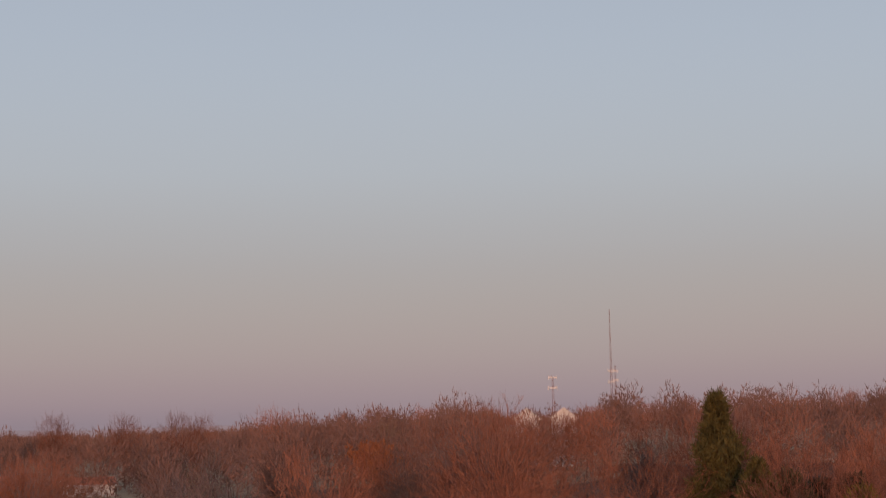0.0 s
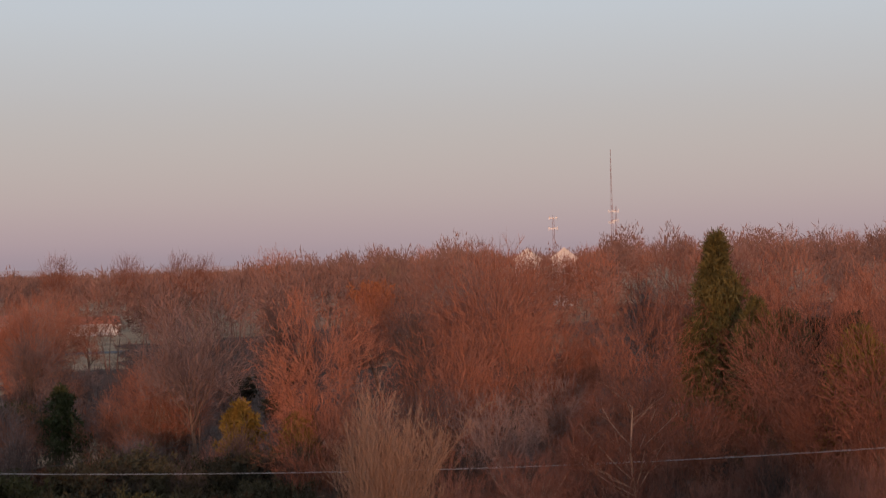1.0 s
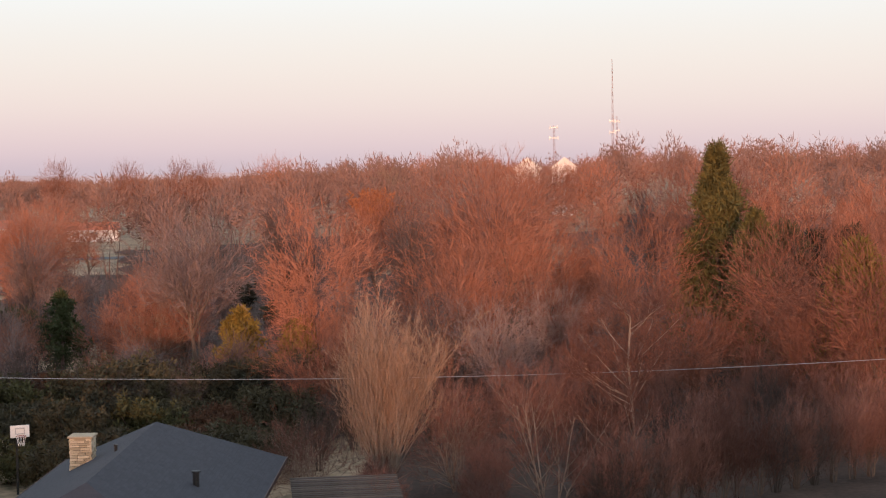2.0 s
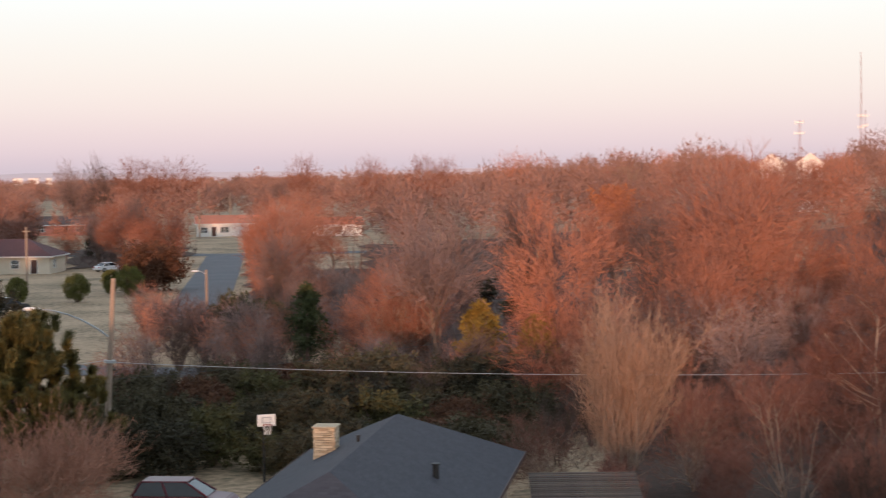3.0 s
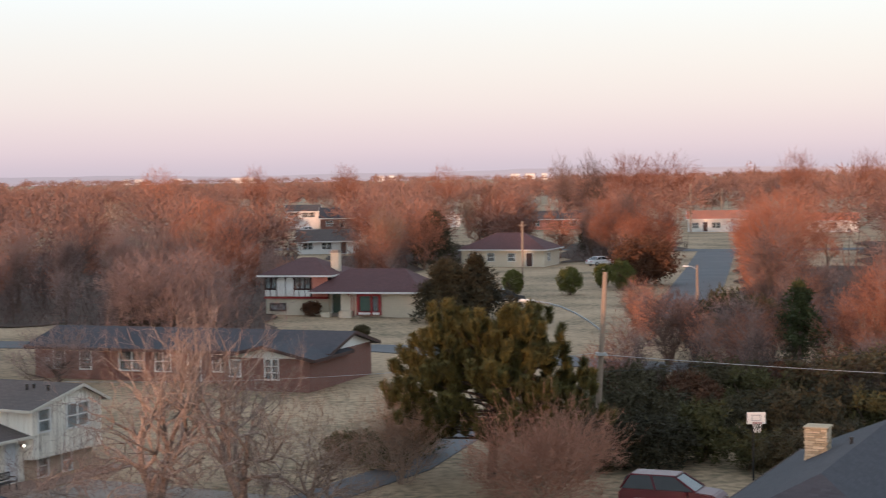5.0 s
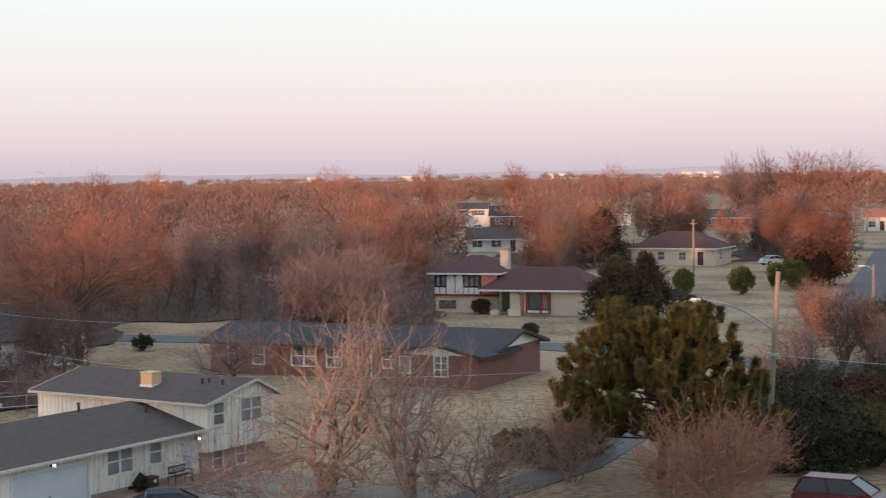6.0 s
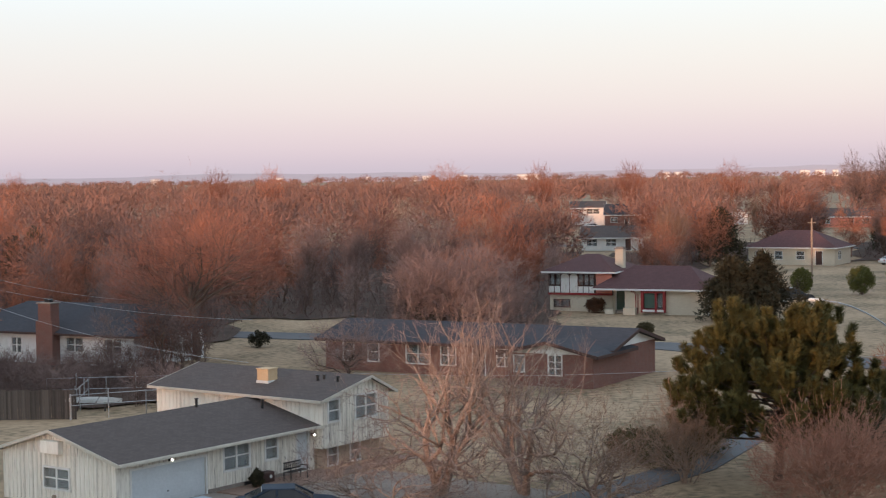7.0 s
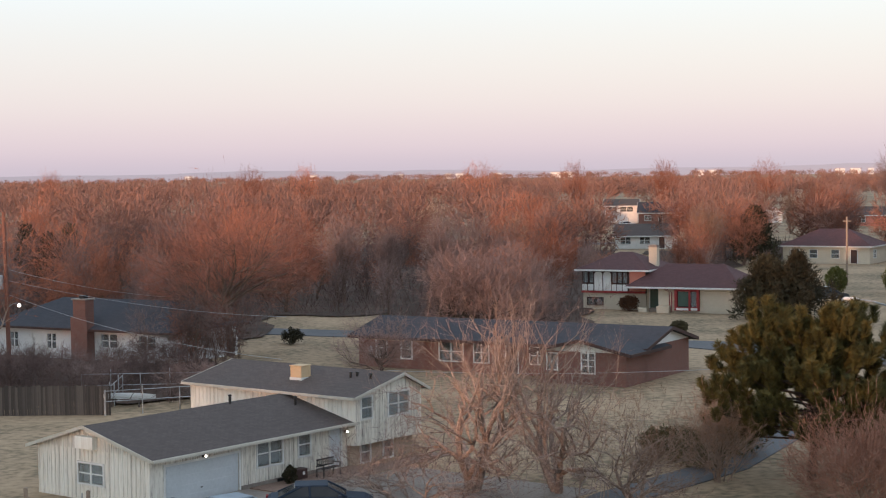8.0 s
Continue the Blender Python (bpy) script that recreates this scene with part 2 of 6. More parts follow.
def part(name, bm, mat, parent=None, label=""):
    bmesh.ops.recalc_face_normals(bm, faces=bm.faces)
    bm.normal_update()
    box_uv(bm)
    me = bpy.data.meshes.new(name)
    bm.to_mesh(me)
    bm.free()
    me.materials.append(mat)
    ob = new(name, me)
    if parent is not None:
        ob.parent = parent
    if label:
        ob["label"] = label
    return ob


def add_box(bm, x0, y0, z0, x1, y1, z1, m=None):
    vs = [bm.verts.new((x, y, z)) for z in (z0, z1) for x, y in ((x0, y0), (x1, y0), (x1, y1), (x0, y1))]
    for f in ((0, 3, 2, 1), (4, 5, 6, 7), (0, 1, 5, 4), (1, 2, 6, 5), (2, 3, 7, 6), (3, 0, 4, 7)):
        bm.faces.new([vs[i] for i in f])
    if m is not None:
        bmesh.ops.transform(bm, matrix=m, verts=vs)
    return vs


def boxes(*rows, bevel=0.0):
    bm = bmesh.new()
    for r in rows:
        add_box(bm, *r)
    if bevel:
        bmesh.ops.bevel(bm, geom=bm.edges[:], offset=bevel, segments=1, affect="EDGES")
    return bm


def prism(points, y0, y1):
    """An outline in x and z, drawn out from y0 to y1."""
    bm = bmesh.new()
    a = [bm.verts.new((x, y0, z)) for x, z in points]
    b = [bm.verts.new((x, y1, z)) for x, z in points]
    bm.faces.new(a)
    bm.faces.new(b[::-1])
    for i in range(len(a)):
        j = (i + 1) % len(a)
        bm.faces.new((a[j], a[i], b[i], b[j]))
    return bm


def tube(bm, points, radii, sides=6):
    rings = []
    for i, p in enumerate(points):
        p = Vector(p)
        d = (Vector(points[min(i + 1, len(points) - 1)]) - Vector(points[max(i - 1, 0)])).normalized()
        u = d.orthogonal().normalized()
        v = d.cross(u)
        rings.append([bm.verts.new(p + radii[i] * (u * math.cos(k * math.tau / sides) + v * math.sin(k * math.tau / sides))) for k in range(sides)])
    for a, b in zip(rings, rings[1:]):
        for k in range(sides):
            bm.faces.new((a[k], a[(k + 1) % sides], b[(k + 1) % sides], b[k]))
    bm.faces.new(rings[0][::-1])
    bm.faces.new(rings[-1])
    return bm


def thing(name, m, label, category, group="", kind=""):
    e = new(name)
    e.matrix_basis = m
    e.empty_display_size = 0.3
    return tagged(e, label, category, group, kind)


# ---- ground ----
TICKS = [0, 30, 60, 90, 120, 150, 180, 220, 260, 300, 350, 400, 470, 550, 650, 800, 1000, 1300, 1700, 2300, 3200, 4600]


def ground_level(x, y):
    """The height of the ground sheet, between its own points."""
    def cell(v):
        k = 0
        while abs(v) > TICKS[k + 1]:
            k += 1
        return math.copysign(TICKS[k], v), math.copysign(TICKS[k + 1], v)
    (xa, xb), (ya, yb) = cell(x), cell(y)
    u, v = (x - xa) / (xb - xa), (y - ya) / (yb - ya)
    return (height(xa, ya) * (1 - u) + height(xb, ya) * u) * (1 - v) + (height(xa, yb) * (1 - u) + height(xb, yb) * u) * v


def build_ground():
    axis = [-t for t in TICKS[:0:-1]] + TICKS
    n = len(axis)
    verts = [(x, y, height(x, y)) for y in axis for x in axis]
    faces = [(j * n + i, j * n + i + 1, (j + 1) * n + i + 1, (j + 1) * n + i) for j in range(n - 1) for i in range(n - 1)]
    g = mesh_object("ground", verts, faces, GRASS)
    for p in g.data.polygons:
        p.use_smooth = True
    tagged(g, "dormant tan lawn and bare earth between the houses", "ground", kind="structure")


build_ground()


def strip(name, points, width, mat, label, category, lift=0.05, kind="structure"):
    """A paved strip along a line, with a thickness, laid on the ground."""
    bm = bmesh.new()
    rows_ = []
    fine = []
    for p, q in zip(points, points[1:]):
        k = max(1, int(math.dist(p, q) / 15))
        fine += [(p[0] + (q[0] - p[0]) * i / k, p[1] + (q[1] - p[1]) * i / k) for i in range(k)]
    fine.append(points[-1])
    for i, p in enumerate(fine):
        a, b = fine[max(i - 1, 0)], fine[min(i + 1, len(fine) - 1)]
        d = Vector((b[0] - a[0], b[1] - a[1], 0)).normalized()
        s = Vector((-d.y, d.x, 0)) * width / 2
        c = Vector((p[0], p[1], height(*p)))
        rows_.append([bm.verts.new(c + s + Vector((0, 0, z))) for z in (-0.3, lift)] + [bm.verts.new(c - s + Vector((0, 0, z))) for z in (lift, -0.3)])
    for a, b in zip(rows_, rows_[1:]):
        for k in range(3):
            bm.faces.new((a[k], a[k + 1], b[k + 1], b[k]))
    ob = part(name, bm, mat)
    return tagged(ob, label, category, kind=kind)


strip("road", [from_heading(-18.9, 168), from_heading(-19.9, 250), from_heading(-20.2, 300)], 6.6, ASPHALT,
      "blue-grey asphalt street running away between lawns", "road", 0.06)
strip("road", [from_heading(-40, 330), from_heading(-20.2, 304), from_heading(-8, 330), from_heading(10, 330)], 8, ASPHALT,
      "grey asphalt cross street before the white house", "road", 0.065)
strip("road", [from_heading(20, 160), from_heading(6, 158), from_heading(0, 150), from_heading(-9, 142), from_heading(-17, 128), from_heading(-30, 122)], 5.6, ASPHALT,
      "grey asphalt street between the brick and red-roofed houses", "road", 0.07)
strip("driveway", [from_heading(-2.5, 66), from_heading(-6.0, 76), from_heading(-9.5, 84), from_heading(-12, 98)], 2.6, ASPHALT,
      "worn grey drive under the bare trees", "driveway", 0.05)


# ---- houses ----
def holed_wall(name, length, h, thick, holes, mat, parent, m, label=""):
    """A wall along x from 0 to length, its outer face at y = 0, with openings (x, z, width, height) cut through."""
    xs = sorted({0, length, *[o[0] for o in holes], *[o[0] + o[2] for o in holes]})
    zs = sorted({0, h, *[o[1] for o in holes], *[o[1] + o[3] for o in holes]})
    bm = bmesh.new()
    for x0, x1 in zip(xs, xs[1:]):
        for z0, z1 in zip(zs, zs[1:]):
            cx, cz = (x0 + x1) / 2, (z0 + z1) / 2
            if not any(o[0] < cx < o[0] + o[2] and o[1] < cz < o[1] + o[3] for o in holes):
                add_box(bm, x0, 0, z0, x1, thick, z1)
    bmesh.ops.remove_doubles(bm, verts=bm.verts[:], dist=0.0005)
    bmesh.ops.transform(bm, matrix=m, verts=bm.verts[:])
    return part(name, bm, mat, parent, label)


def window(parent, m, x, z, w, h, cols=1, rows=2, trim=TRIM_WHITE, inside=CURTAIN, label=""):
    fr = 0.09
    rows_ = [(x - fr, -0.05, z - fr, x, 0.06, z + h + fr), (x + w, -0.05, z - fr, x + w + fr, 0.06, z + h + fr),
             (x, -0.05, z + h, x + w, 0.06, z + h + fr), (x, -0.07, z - fr, x + w, 0.06, z)]
    for c in range(1, cols):
        rows_.append((x + w * c / cols - 0.05, -0.03, z, x + w * c / cols + 0.05, 0.05, z + h))
    for r in range(1, rows):
        zz = z + h * r / rows
        for c in range(cols):
            xa, xb = x + w * c / cols + (0.05 if c else 0), x + w * (c + 1) / cols - (0.05 if c < cols - 1 else 0)
            rows_.append((xa, -0.02, zz - 0.03, xb, 0.045, zz + 0.03))
    bm = boxes(*rows_)
    bmesh.ops.transform(bm, matrix=m, verts=bm.verts[:])
    f = part("window", bm, trim, parent, label)
    for c in range(cols):
        for r in range(rows):
            xa, xb = x + w * c / cols + 0.04, x + w * (c + 1) / cols - 0.04
            za, zb = z + h * r / rows + 0.03, z + h * (r + 1) / rows - 0.03
            bm = boxes((xa, 0.02, za, xb, 0.03, zb))
            bmesh.ops.transform(bm, matrix=m, verts=bm.verts[:])
            part("pane", bm, GLASS, f)
    # a pale blind, or a near-black panel painted as the room's shade
    bm = boxes((x - 0.02, 0.30, z - 0.02, x + w + 0.02, 0.33, z + h + 0.02))
    bmesh.ops.transform(bm, matrix=m, verts=bm.verts[:])
    part("blind", bm, inside, f)
    return f


def door(parent, m, x, z, w, h, mat, panels=2, label=""):
    rows_ = [(x, 0.05, z, x + w, 0.10, z + h)]
    for i in range(panels):
        za, zb = z + h * i / panels + 0.1, z + h * (i + 1) / panels - 0.1
        rows_.append((x + 0.12, 0.035, za, x + w - 0.12, 0.06, zb))
    bm = boxes(*rows_)
    bmesh.ops.transform(bm, matrix=m, verts=bm.verts[:])
    d = part("door", bm, mat, parent, label)
    bm = boxes((x - 0.1, -0.04, z, x, 0.09, z + h + 0.1), (x + w, -0.04, z, x + w + 0.1, 0.09, z + h + 0.1), (x, -0.04, z + h, x + w, 0.09, z + h + 0.1))
    bmesh.ops.transform(bm, matrix=m, verts=bm.verts[:])
    part("door_frame", bm, TRIM_WHITE, d)
    return d


def gable_roof(parent, x0, x1, y0, y1, eave, ridge, ridge_y, over, rake, mat, trim, thick=0.16, label=""):
    """Ridge along x. eave is the height at the wall's outer face; the slabs run out past it."""
    def slab(ya, yr):
        run = yr - ya
        s = (ridge - eave) / abs(run)
        sg = 1 if run > 0 else -1
        yo, zo = ya - sg * over, eave - s * over
        bm = prism([(yo, zo), (yr, ridge), (yr, ridge + thick), (yo, zo + thick)], x0 - rake, x1 + rake)
        bmesh.ops.transform(bm, matrix=Matrix(((0, 1, 0, 0), (1, 0, 0, 0), (0, 0, 1, 0), (0, 0, 0, 1))), verts=bm.verts[:])
        return bm, yo, zo, sg
    for ya in (y0, y1):
        bm, yo, zo, sg = slab(ya, ridge_y)
        r = part("roof", bm, mat, parent, label)
        bm = boxes((x0 - rake, min(yo, yo - sg * 0.04), zo - 0.05, x1 + rake, max(yo, yo - sg * 0.04), zo + thick + 0.01))
        part("fascia", bm, trim, r)
        for xa in (x0 - rake - 0.045, x1 + rake + 0.005):
            bm = prism([(yo, zo - 0.06), (ridge_y, ridge - 0.06), (ridge_y, ridge + thick + 0.02), (yo, zo + thick + 0.02)], xa, xa + 0.04)
            bmesh.ops.transform(bm, matrix=Matrix(((0, 1, 0, 0), (1, 0, 0, 0), (0, 0, 1, 0), (0, 0, 0, 1))), verts=bm.verts[:])
            part("rake_board", bm, trim, r)


def hip_roof(parent, x0, x1, y0, y1, eave, ridge, over, mat, trim, label="", inset=None):
    xa, xb, ya, yb = x0 - over, x1 + over, y0 - over, y1 + over
    ins = (yb - ya) / 2 if inset is None else inset
    bm = bmesh.new()
    yc = (ya + yb) / 2
    e = [bm.verts.new(v) for v in ((xa, ya, eave), (xb, ya, eave), (xb, yb, eave), (xa, yb, eave))]
    r = [bm.verts.new((min(xa + ins, (xa + xb) / 2 - 0.02), yc, ridge)), bm.verts.new((max(xb - ins, (xa + xb) / 2 + 0.02), yc, ridge))]
    for f in ((e[0], e[1], r[1], r[0]), (e[2], e[3], r[0], r[1]), (e[1], e[2], r[1]), (e[3], e[0], r[0]), tuple(e[::-1])):
        bm.faces.new(f)
    ro = part("roof", bm, mat, parent, label)
    t = 0.16
    bm = boxes((xa - 0.04, ya - 0.04, eave - t, xb + 0.04, ya, eave + 0.02), (xa - 0.04, yb, eave - t, xb + 0.04, yb + 0.04, eave + 0.02),
               (xa - 0.04, ya, eave - t, xa, yb, eave + 0.02), (xb, ya, eave - t, xb + 0.04, yb, eave + 0.02))
    part("fascia", bm, trim, ro)
    bm = boxes((xa, ya, eave - t + 0.01, xb, yb, eave - t + 0.04))
    part("soffit", bm, trim, ro)
    return ro


def wall_frames(x0, x1, y0, y1):
    """For each side: its matrix (outer face at y = 0, inside towards +y) and length."""
    return {"front": (pose(x0, y0, 0), x1 - x0), "right": (pose(x1, y0, 0, 0, 0, 90), y1 - y0),
            "back": (pose(x1, y1, 0, 0, 0, 180), x1 - x0), "left": (pose(x0, y1, 0, 0, 0, -90), y1 - y0)}


def block(parent, x0, x1, y0, y1, h, mat, holes, thick=0.2, base=0.0):
    """Four walls of one storey block, butted at the corners. holes: side -> [(x, z, w, h)]."""
    out = {}
    for side, (m, ln) in wall_frames(x0, x1, y0, y1).items():
        inset = thick if side in ("left", "right") else 0
        hs = [(a - inset, b - base, c, d) for a, b, c, d in holes.get(side, [])]
        holed_wall("wall", ln - 2 * inset, h - base, thick, hs, mat, parent, m @ pose(inset, 0, base))
        out[side] = m
    part("room_floor", boxes((x0 + thick + 0.01, y0 + thick + 0.01, base + 0.02, x1 - thick - 0.01, y1 - thick - 0.01, base + 0.1)), ROOM_SHADE, parent)
    return out


def gable_end(parent, x, thick, y0, y1, z, ridge, ridge_y, mat):
    bm = prism([(y0, z), (y1, z), (ridge_y, ridge)], x, x + thick)
    bmesh.ops.transform(bm, matrix=Matrix(((0, 1, 0, 0), (1, 0, 0, 0), (0, 0, 1, 0), (0, 0, 0, 1))), verts=bm.verts[:])
    return part("gable", bm, mat, parent)


def simple_house(at, turn, length, depth, eave, ridge, wall, roof, label, trim=TRIM_WHITE, hip=False, openings=(), base=None, over=0.6, name="house"):
    z = height(*at) if base is None else base
    h = thing(name, pose(at[0], at[1], z, 0, 0, turn), label, "house")
    holes = {}
    for side, x, zz, w, hh, kind in openings:
        holes.setdefault(side, []).append((x, zz, w, hh))
    ms = block(h, 0, length, 0, depth, eave, wall, holes)
    for side, x, zz, w, hh, kind in openings:
        if kind == "door":
            door(h, ms[side], x, zz, w, hh, TRIM_DARK)
        elif kind == "garage":
            door(h, ms[side], x, zz, w, hh, DOOR_GREY, 4)
        else:
            window(h, ms[side], x, zz, w, hh, 2 if w > 1.2 else 1, 2, trim, ROOM_SHADE if kind == "dark" else CURTAIN)
    if hip:
        hip_roof(h, 0, length, 0, depth, eave + 0.16, ridge, over, roof, trim)
    else:
        gable_roof(h, 0, length, 0, depth, eave, ridge, depth / 2, over, 0.4, roof, trim)
        for x in (0, length - 0.2):
            gable_end(h, x, 0.2, 0, depth, eave, ridge - 0.02, depth / 2, wall)
    return h


# ---- trees ----
def grow(rng, start, way, length, radius, depth, spec, limbs, ends):
    """One limb as a bent line, with its own branches. limbs: (points, radii, depth); ends: (place, way, length) that carry twigs."""
    k = 4 if depth < 2 else 3
    pts, p, d = [start], np.array(start, float), np.array(way, float)
    seg = length / k
    for i in range(k):
        d = d + rng.normal(0, spec["wander"], 3) + np.array((0, 0, spec["lift"]))
        d /= np.linalg.norm(d)
        p = p + d * seg
        pts.append(p.copy())
        if depth >= spec["twig_from"]:
            ends.append((p.copy(), d.copy(), length))
    rad = [radius * (1 - 0.6 * i / k) for i in range(k + 1)]
    limbs.append((pts, rad, depth))
    if depth >= spec["levels"]:
        return
    n = spec["split"][min(depth, len(spec["split"]) - 1)]
    for j in range(n):
        u = rng.uniform(spec["first"] if depth == 0 else 0.3, 1.0)
        i = min(k - 1, int(u * k))
        f = u * k - i
        q = pts[i] + (pts[i + 1] - pts[i]) * f
        along = pts[i + 1] - pts[i]
        along /= np.linalg.norm(along)
        ang = radians(rng.uniform(*spec["angle"]))
        side = np.cross(along, rng.normal(0, 1, 3))
        side /= np.linalg.norm(side) + 1e-9
        w = along * math.cos(ang) + side * math.sin(ang)
        grow(rng, q, w, length * rng.uniform(*spec["shrink"]), radius * (1 - 0.6 * u) * spec.get("thin", 0.62), depth + 1, spec, limbs, ends)


def tubes_mesh(name, lines, most, mat):
    verts, faces = [], []
    for pts, rad, depth in lines:
        sides = most if depth < 2 else 3
        base = len(verts)
        for i, p in enumerate(pts):
            d = pts[min(i + 1, len(pts) - 1)] - pts[max(i - 1, 0)]
            d = d / (np.linalg.norm(d) + 1e-9)
            u = np.cross(d, (0.31, 0.87, 0.21))
            u /= np.linalg.norm(u) + 1e-9
            v = np.cross(d, u)
            for s in range(sides):
                a = s * math.tau / sides
                verts.append(p + rad[i] * (u * math.cos(a) + v * math.sin(a)))
        for i in range(len(pts) - 1):
            for s in range(sides):
                a, b = base + i * sides + s, base + i * sides + (s + 1) % sides
                faces.append((a, b, b + sides, a + sides))
    me = bpy.data.meshes.new(name)
    me.from_pydata([tuple(map(float, v)) for v in verts], [], faces)
    me.materials.append(mat)
    return me


def blades_mesh(name, starts, ways, lengths, widths, rng, mat, bent=0.15):
    """Thin tapering blades: twigs or needles."""
    n = len(starts)
    ways = ways / (np.linalg.norm(ways, axis=1)[:, None] + 1e-9)
    side = np.cross(ways, rng.normal(0, 1, (n, 3)))
    side /= np.linalg.norm(side, axis=1)[:, None] + 1e-9
    tip = starts + ways * lengths[:, None] + rng.normal(0, bent, (n, 3)) * lengths[:, None]
    w = side * widths[:, None] / 2
    verts = np.stack([starts - w * 1.2, starts + w * 1.2, tip], 1).reshape(-1, 3)
    me = bpy.data.meshes.new(name)
    me.from_pydata(verts.tolist(), [], [(3 * i, 3 * i + 1, 3 * i + 2) for i in range(n)])
    me.materials.append(mat)
    return me


def linked(name, me, parent, label="", kind=""):
    ob = new(name, me)
    ob.parent = parent
    if label:
        ob["label"] = label
    if kind:
        ob["kind"] = kind
    return ob


ROUND = dict(thin=0.5, wander=0.16, lift=0.05, levels=3, twig_from=2, split=(9, 6, 4), first=0.25, angle=(28, 62), shrink=(0.45, 0.72))
VASE = dict(wander=0.07, lift=0.12, levels=3, twig_from=1, split=(10, 6, 4), first=0.12, angle=(10, 26), shrink=(0.5, 0.8))
SPREAD = dict(thin=0.5, wander=0.15, lift=0.04, levels=3, twig_from=2, split=(10, 6, 5), first=0.18, angle=(30, 60), shrink=(0.6, 0.85))
GNARLY = dict(wander=0.30, lift=0.07, thin=0.78, levels=3, twig_from=2, split=(5, 5, 4), first=0.2, angle=(25, 65), shrink=(0.5, 0.8))
BUSHY = dict(SPREAD, split=(6, 4, 3))
THICKET = dict(SPREAD, levels=2, twig_from=1, split=(3, 2))
WOODY = dict(ROUND, split=(8, 5, 2))
WIDE = dict(SPREAD, split=(8, 5, 2))
UPRIGHT = dict(VASE, split=(6, 4, 2))
SPARSE = dict(wander=0.13, lift=0.05, levels=3, twig_from=2, split=(12, 5, 3), first=0.3, angle=(35, 70), shrink=(0.3, 0.5))


def bare_tree(seed, tall, spec, trunk_r, twigs, twig_len, twig_w, label, bark=BARK, twig=TWIG_RED, stems=1, wide=1.0, name="tree", lean=0.0, width=0.0, low=0.3, loose=0.55, mess=0.55, sides=6, free=False):
    """A leafless tree: trunk and limbs, and a crown of many fine twigs that fills a lumpy dome, at the origin.
    width: the crown's breadth; low: where the crown begins, as a share of the height; loose: the share of twigs that sit on the limbs."""
    rng = np.random.default_rng(seed)
    limbs, ends = [], []
    for s in range(stems):
        a = rng.uniform(0, math.tau)
        tilt = 0.0 if stems == 1 else rng.uniform(0.15, 0.75) * wide
        way = np.array((math.cos(a) * tilt + lean, math.sin(a) * tilt, 1.0))
        way /= np.linalg.norm(way)
        off = (0, 0, -0.3) if stems == 1 else (math.cos(a) * 0.3, math.sin(a) * 0.3, -0.3)
        grow(rng, np.array(off), way, tall * (0.68 if stems == 1 else 0.62) * rng.uniform(0.9, 1.05), trunk_r, 0, spec, limbs, ends)
    everything = np.concatenate([np.array(p) for p, _, _ in limbs])
    width = width or tall * 0.8 * wide
    out = np.percentile(np.hypot(everything[:, 0], everything[:, 1]), 92)
    f = np.array((width * 0.44 / out, width * 0.44 / out, tall * 0.92 / everything[:, 2].max()))
    mid = np.array((0, 0, tall * (0.5 + low * 0.5) * 0.97))
    half = np.array((width / 2, width / 2, tall - mid[2]))
    lobes = rng.normal(0, 1, (16, 3))
    lobes[:, 2] = np.abs(lobes[:, 2]) * 0.8
    lobes /= np.linalg.norm(lobes, axis=1)[:, None]

    def fit_in(p):
        """Draws points beyond the dome back towards it."""
        p = np.asarray(p) * f
        if free:
            return p
        h = np.where(p[..., 2:] < mid[2], np.array((half[0], half[1], mid[2] * 1.35)), half)
        q = (p - mid) / h
        rho = np.linalg.norm(q, axis=-1, keepdims=True) + 1e-9
        want = np.where(rho > 0.8, 0.8 + 0.2 * np.tanh((rho - 0.8) / 0.5), rho)
        return mid + q / rho * want * h

    limbs = [(list(fit_in(pts)), r, d) for pts, r, d in limbs]
    root = thing(name, pose(0, 0, 0), label, name)
    deepest = {3: 1, 4: 2}.get(sides, 9)
    linked("trunk", tubes_mesh("trunk", [l for l in limbs if l[2] <= deepest], sides, bark), root)
    n1 = int(twigs * loose / 3)
    n2 = int(twigs / 3) - n1
    fine = [(p, q) for pts, _, d in limbs if d >= spec["twig_from"] for p, q in zip(pts, pts[1:])]
    pa, pb = np.array([p for p, _ in fine]), np.array([q for _, q in fine])
    span = np.linalg.norm(pb - pa, axis=1)
    pick = rng.choice(len(fine), n1, p=span / span.sum())
    s1 = pa[pick] + (pb - pa)[pick] * rng.uniform(0, 1, (n1, 1))
    along = (pb - pa)[pick] / (span[pick][:, None] + 1e-9)
    w1 = along * 0.9 + rng.normal(0, 0.25 + mess * 0.6, (n1, 3)) + np.array((0, 0, 0.25))
    q = rng.normal(0, 1, (n2, 3))
    q /= np.linalg.norm(q, axis=1)[:, None]
    lump = 0.72 + 0.26 * np.max(np.clip(q @ lobes.T, 0, 1) ** 8, axis=1)
    rho = (rng.uniform(0.05, 1.0, n2) ** 0.55 * lump * 1.06 + np.abs(rng.normal(0, 0.07, n2)))[:, None]
    h = np.where(q[:, 2:] < 0, np.array((half[0], half[1], mid[2] - tall * low)), half)
    s2 = mid + q * rho * h
    w2 = q * np.array((1, 1, 0.6)) * (mess + 0.45) + np.array((0, 0, 1.0 - mess)) + rng.normal(0, mess * 0.9, (n2, 3))
    linked("crown", sprays("crown", np.concatenate([s1, s2]), np.concatenate([w1, w2]), twig_len, twig_w, rng, twig), root)
    return root


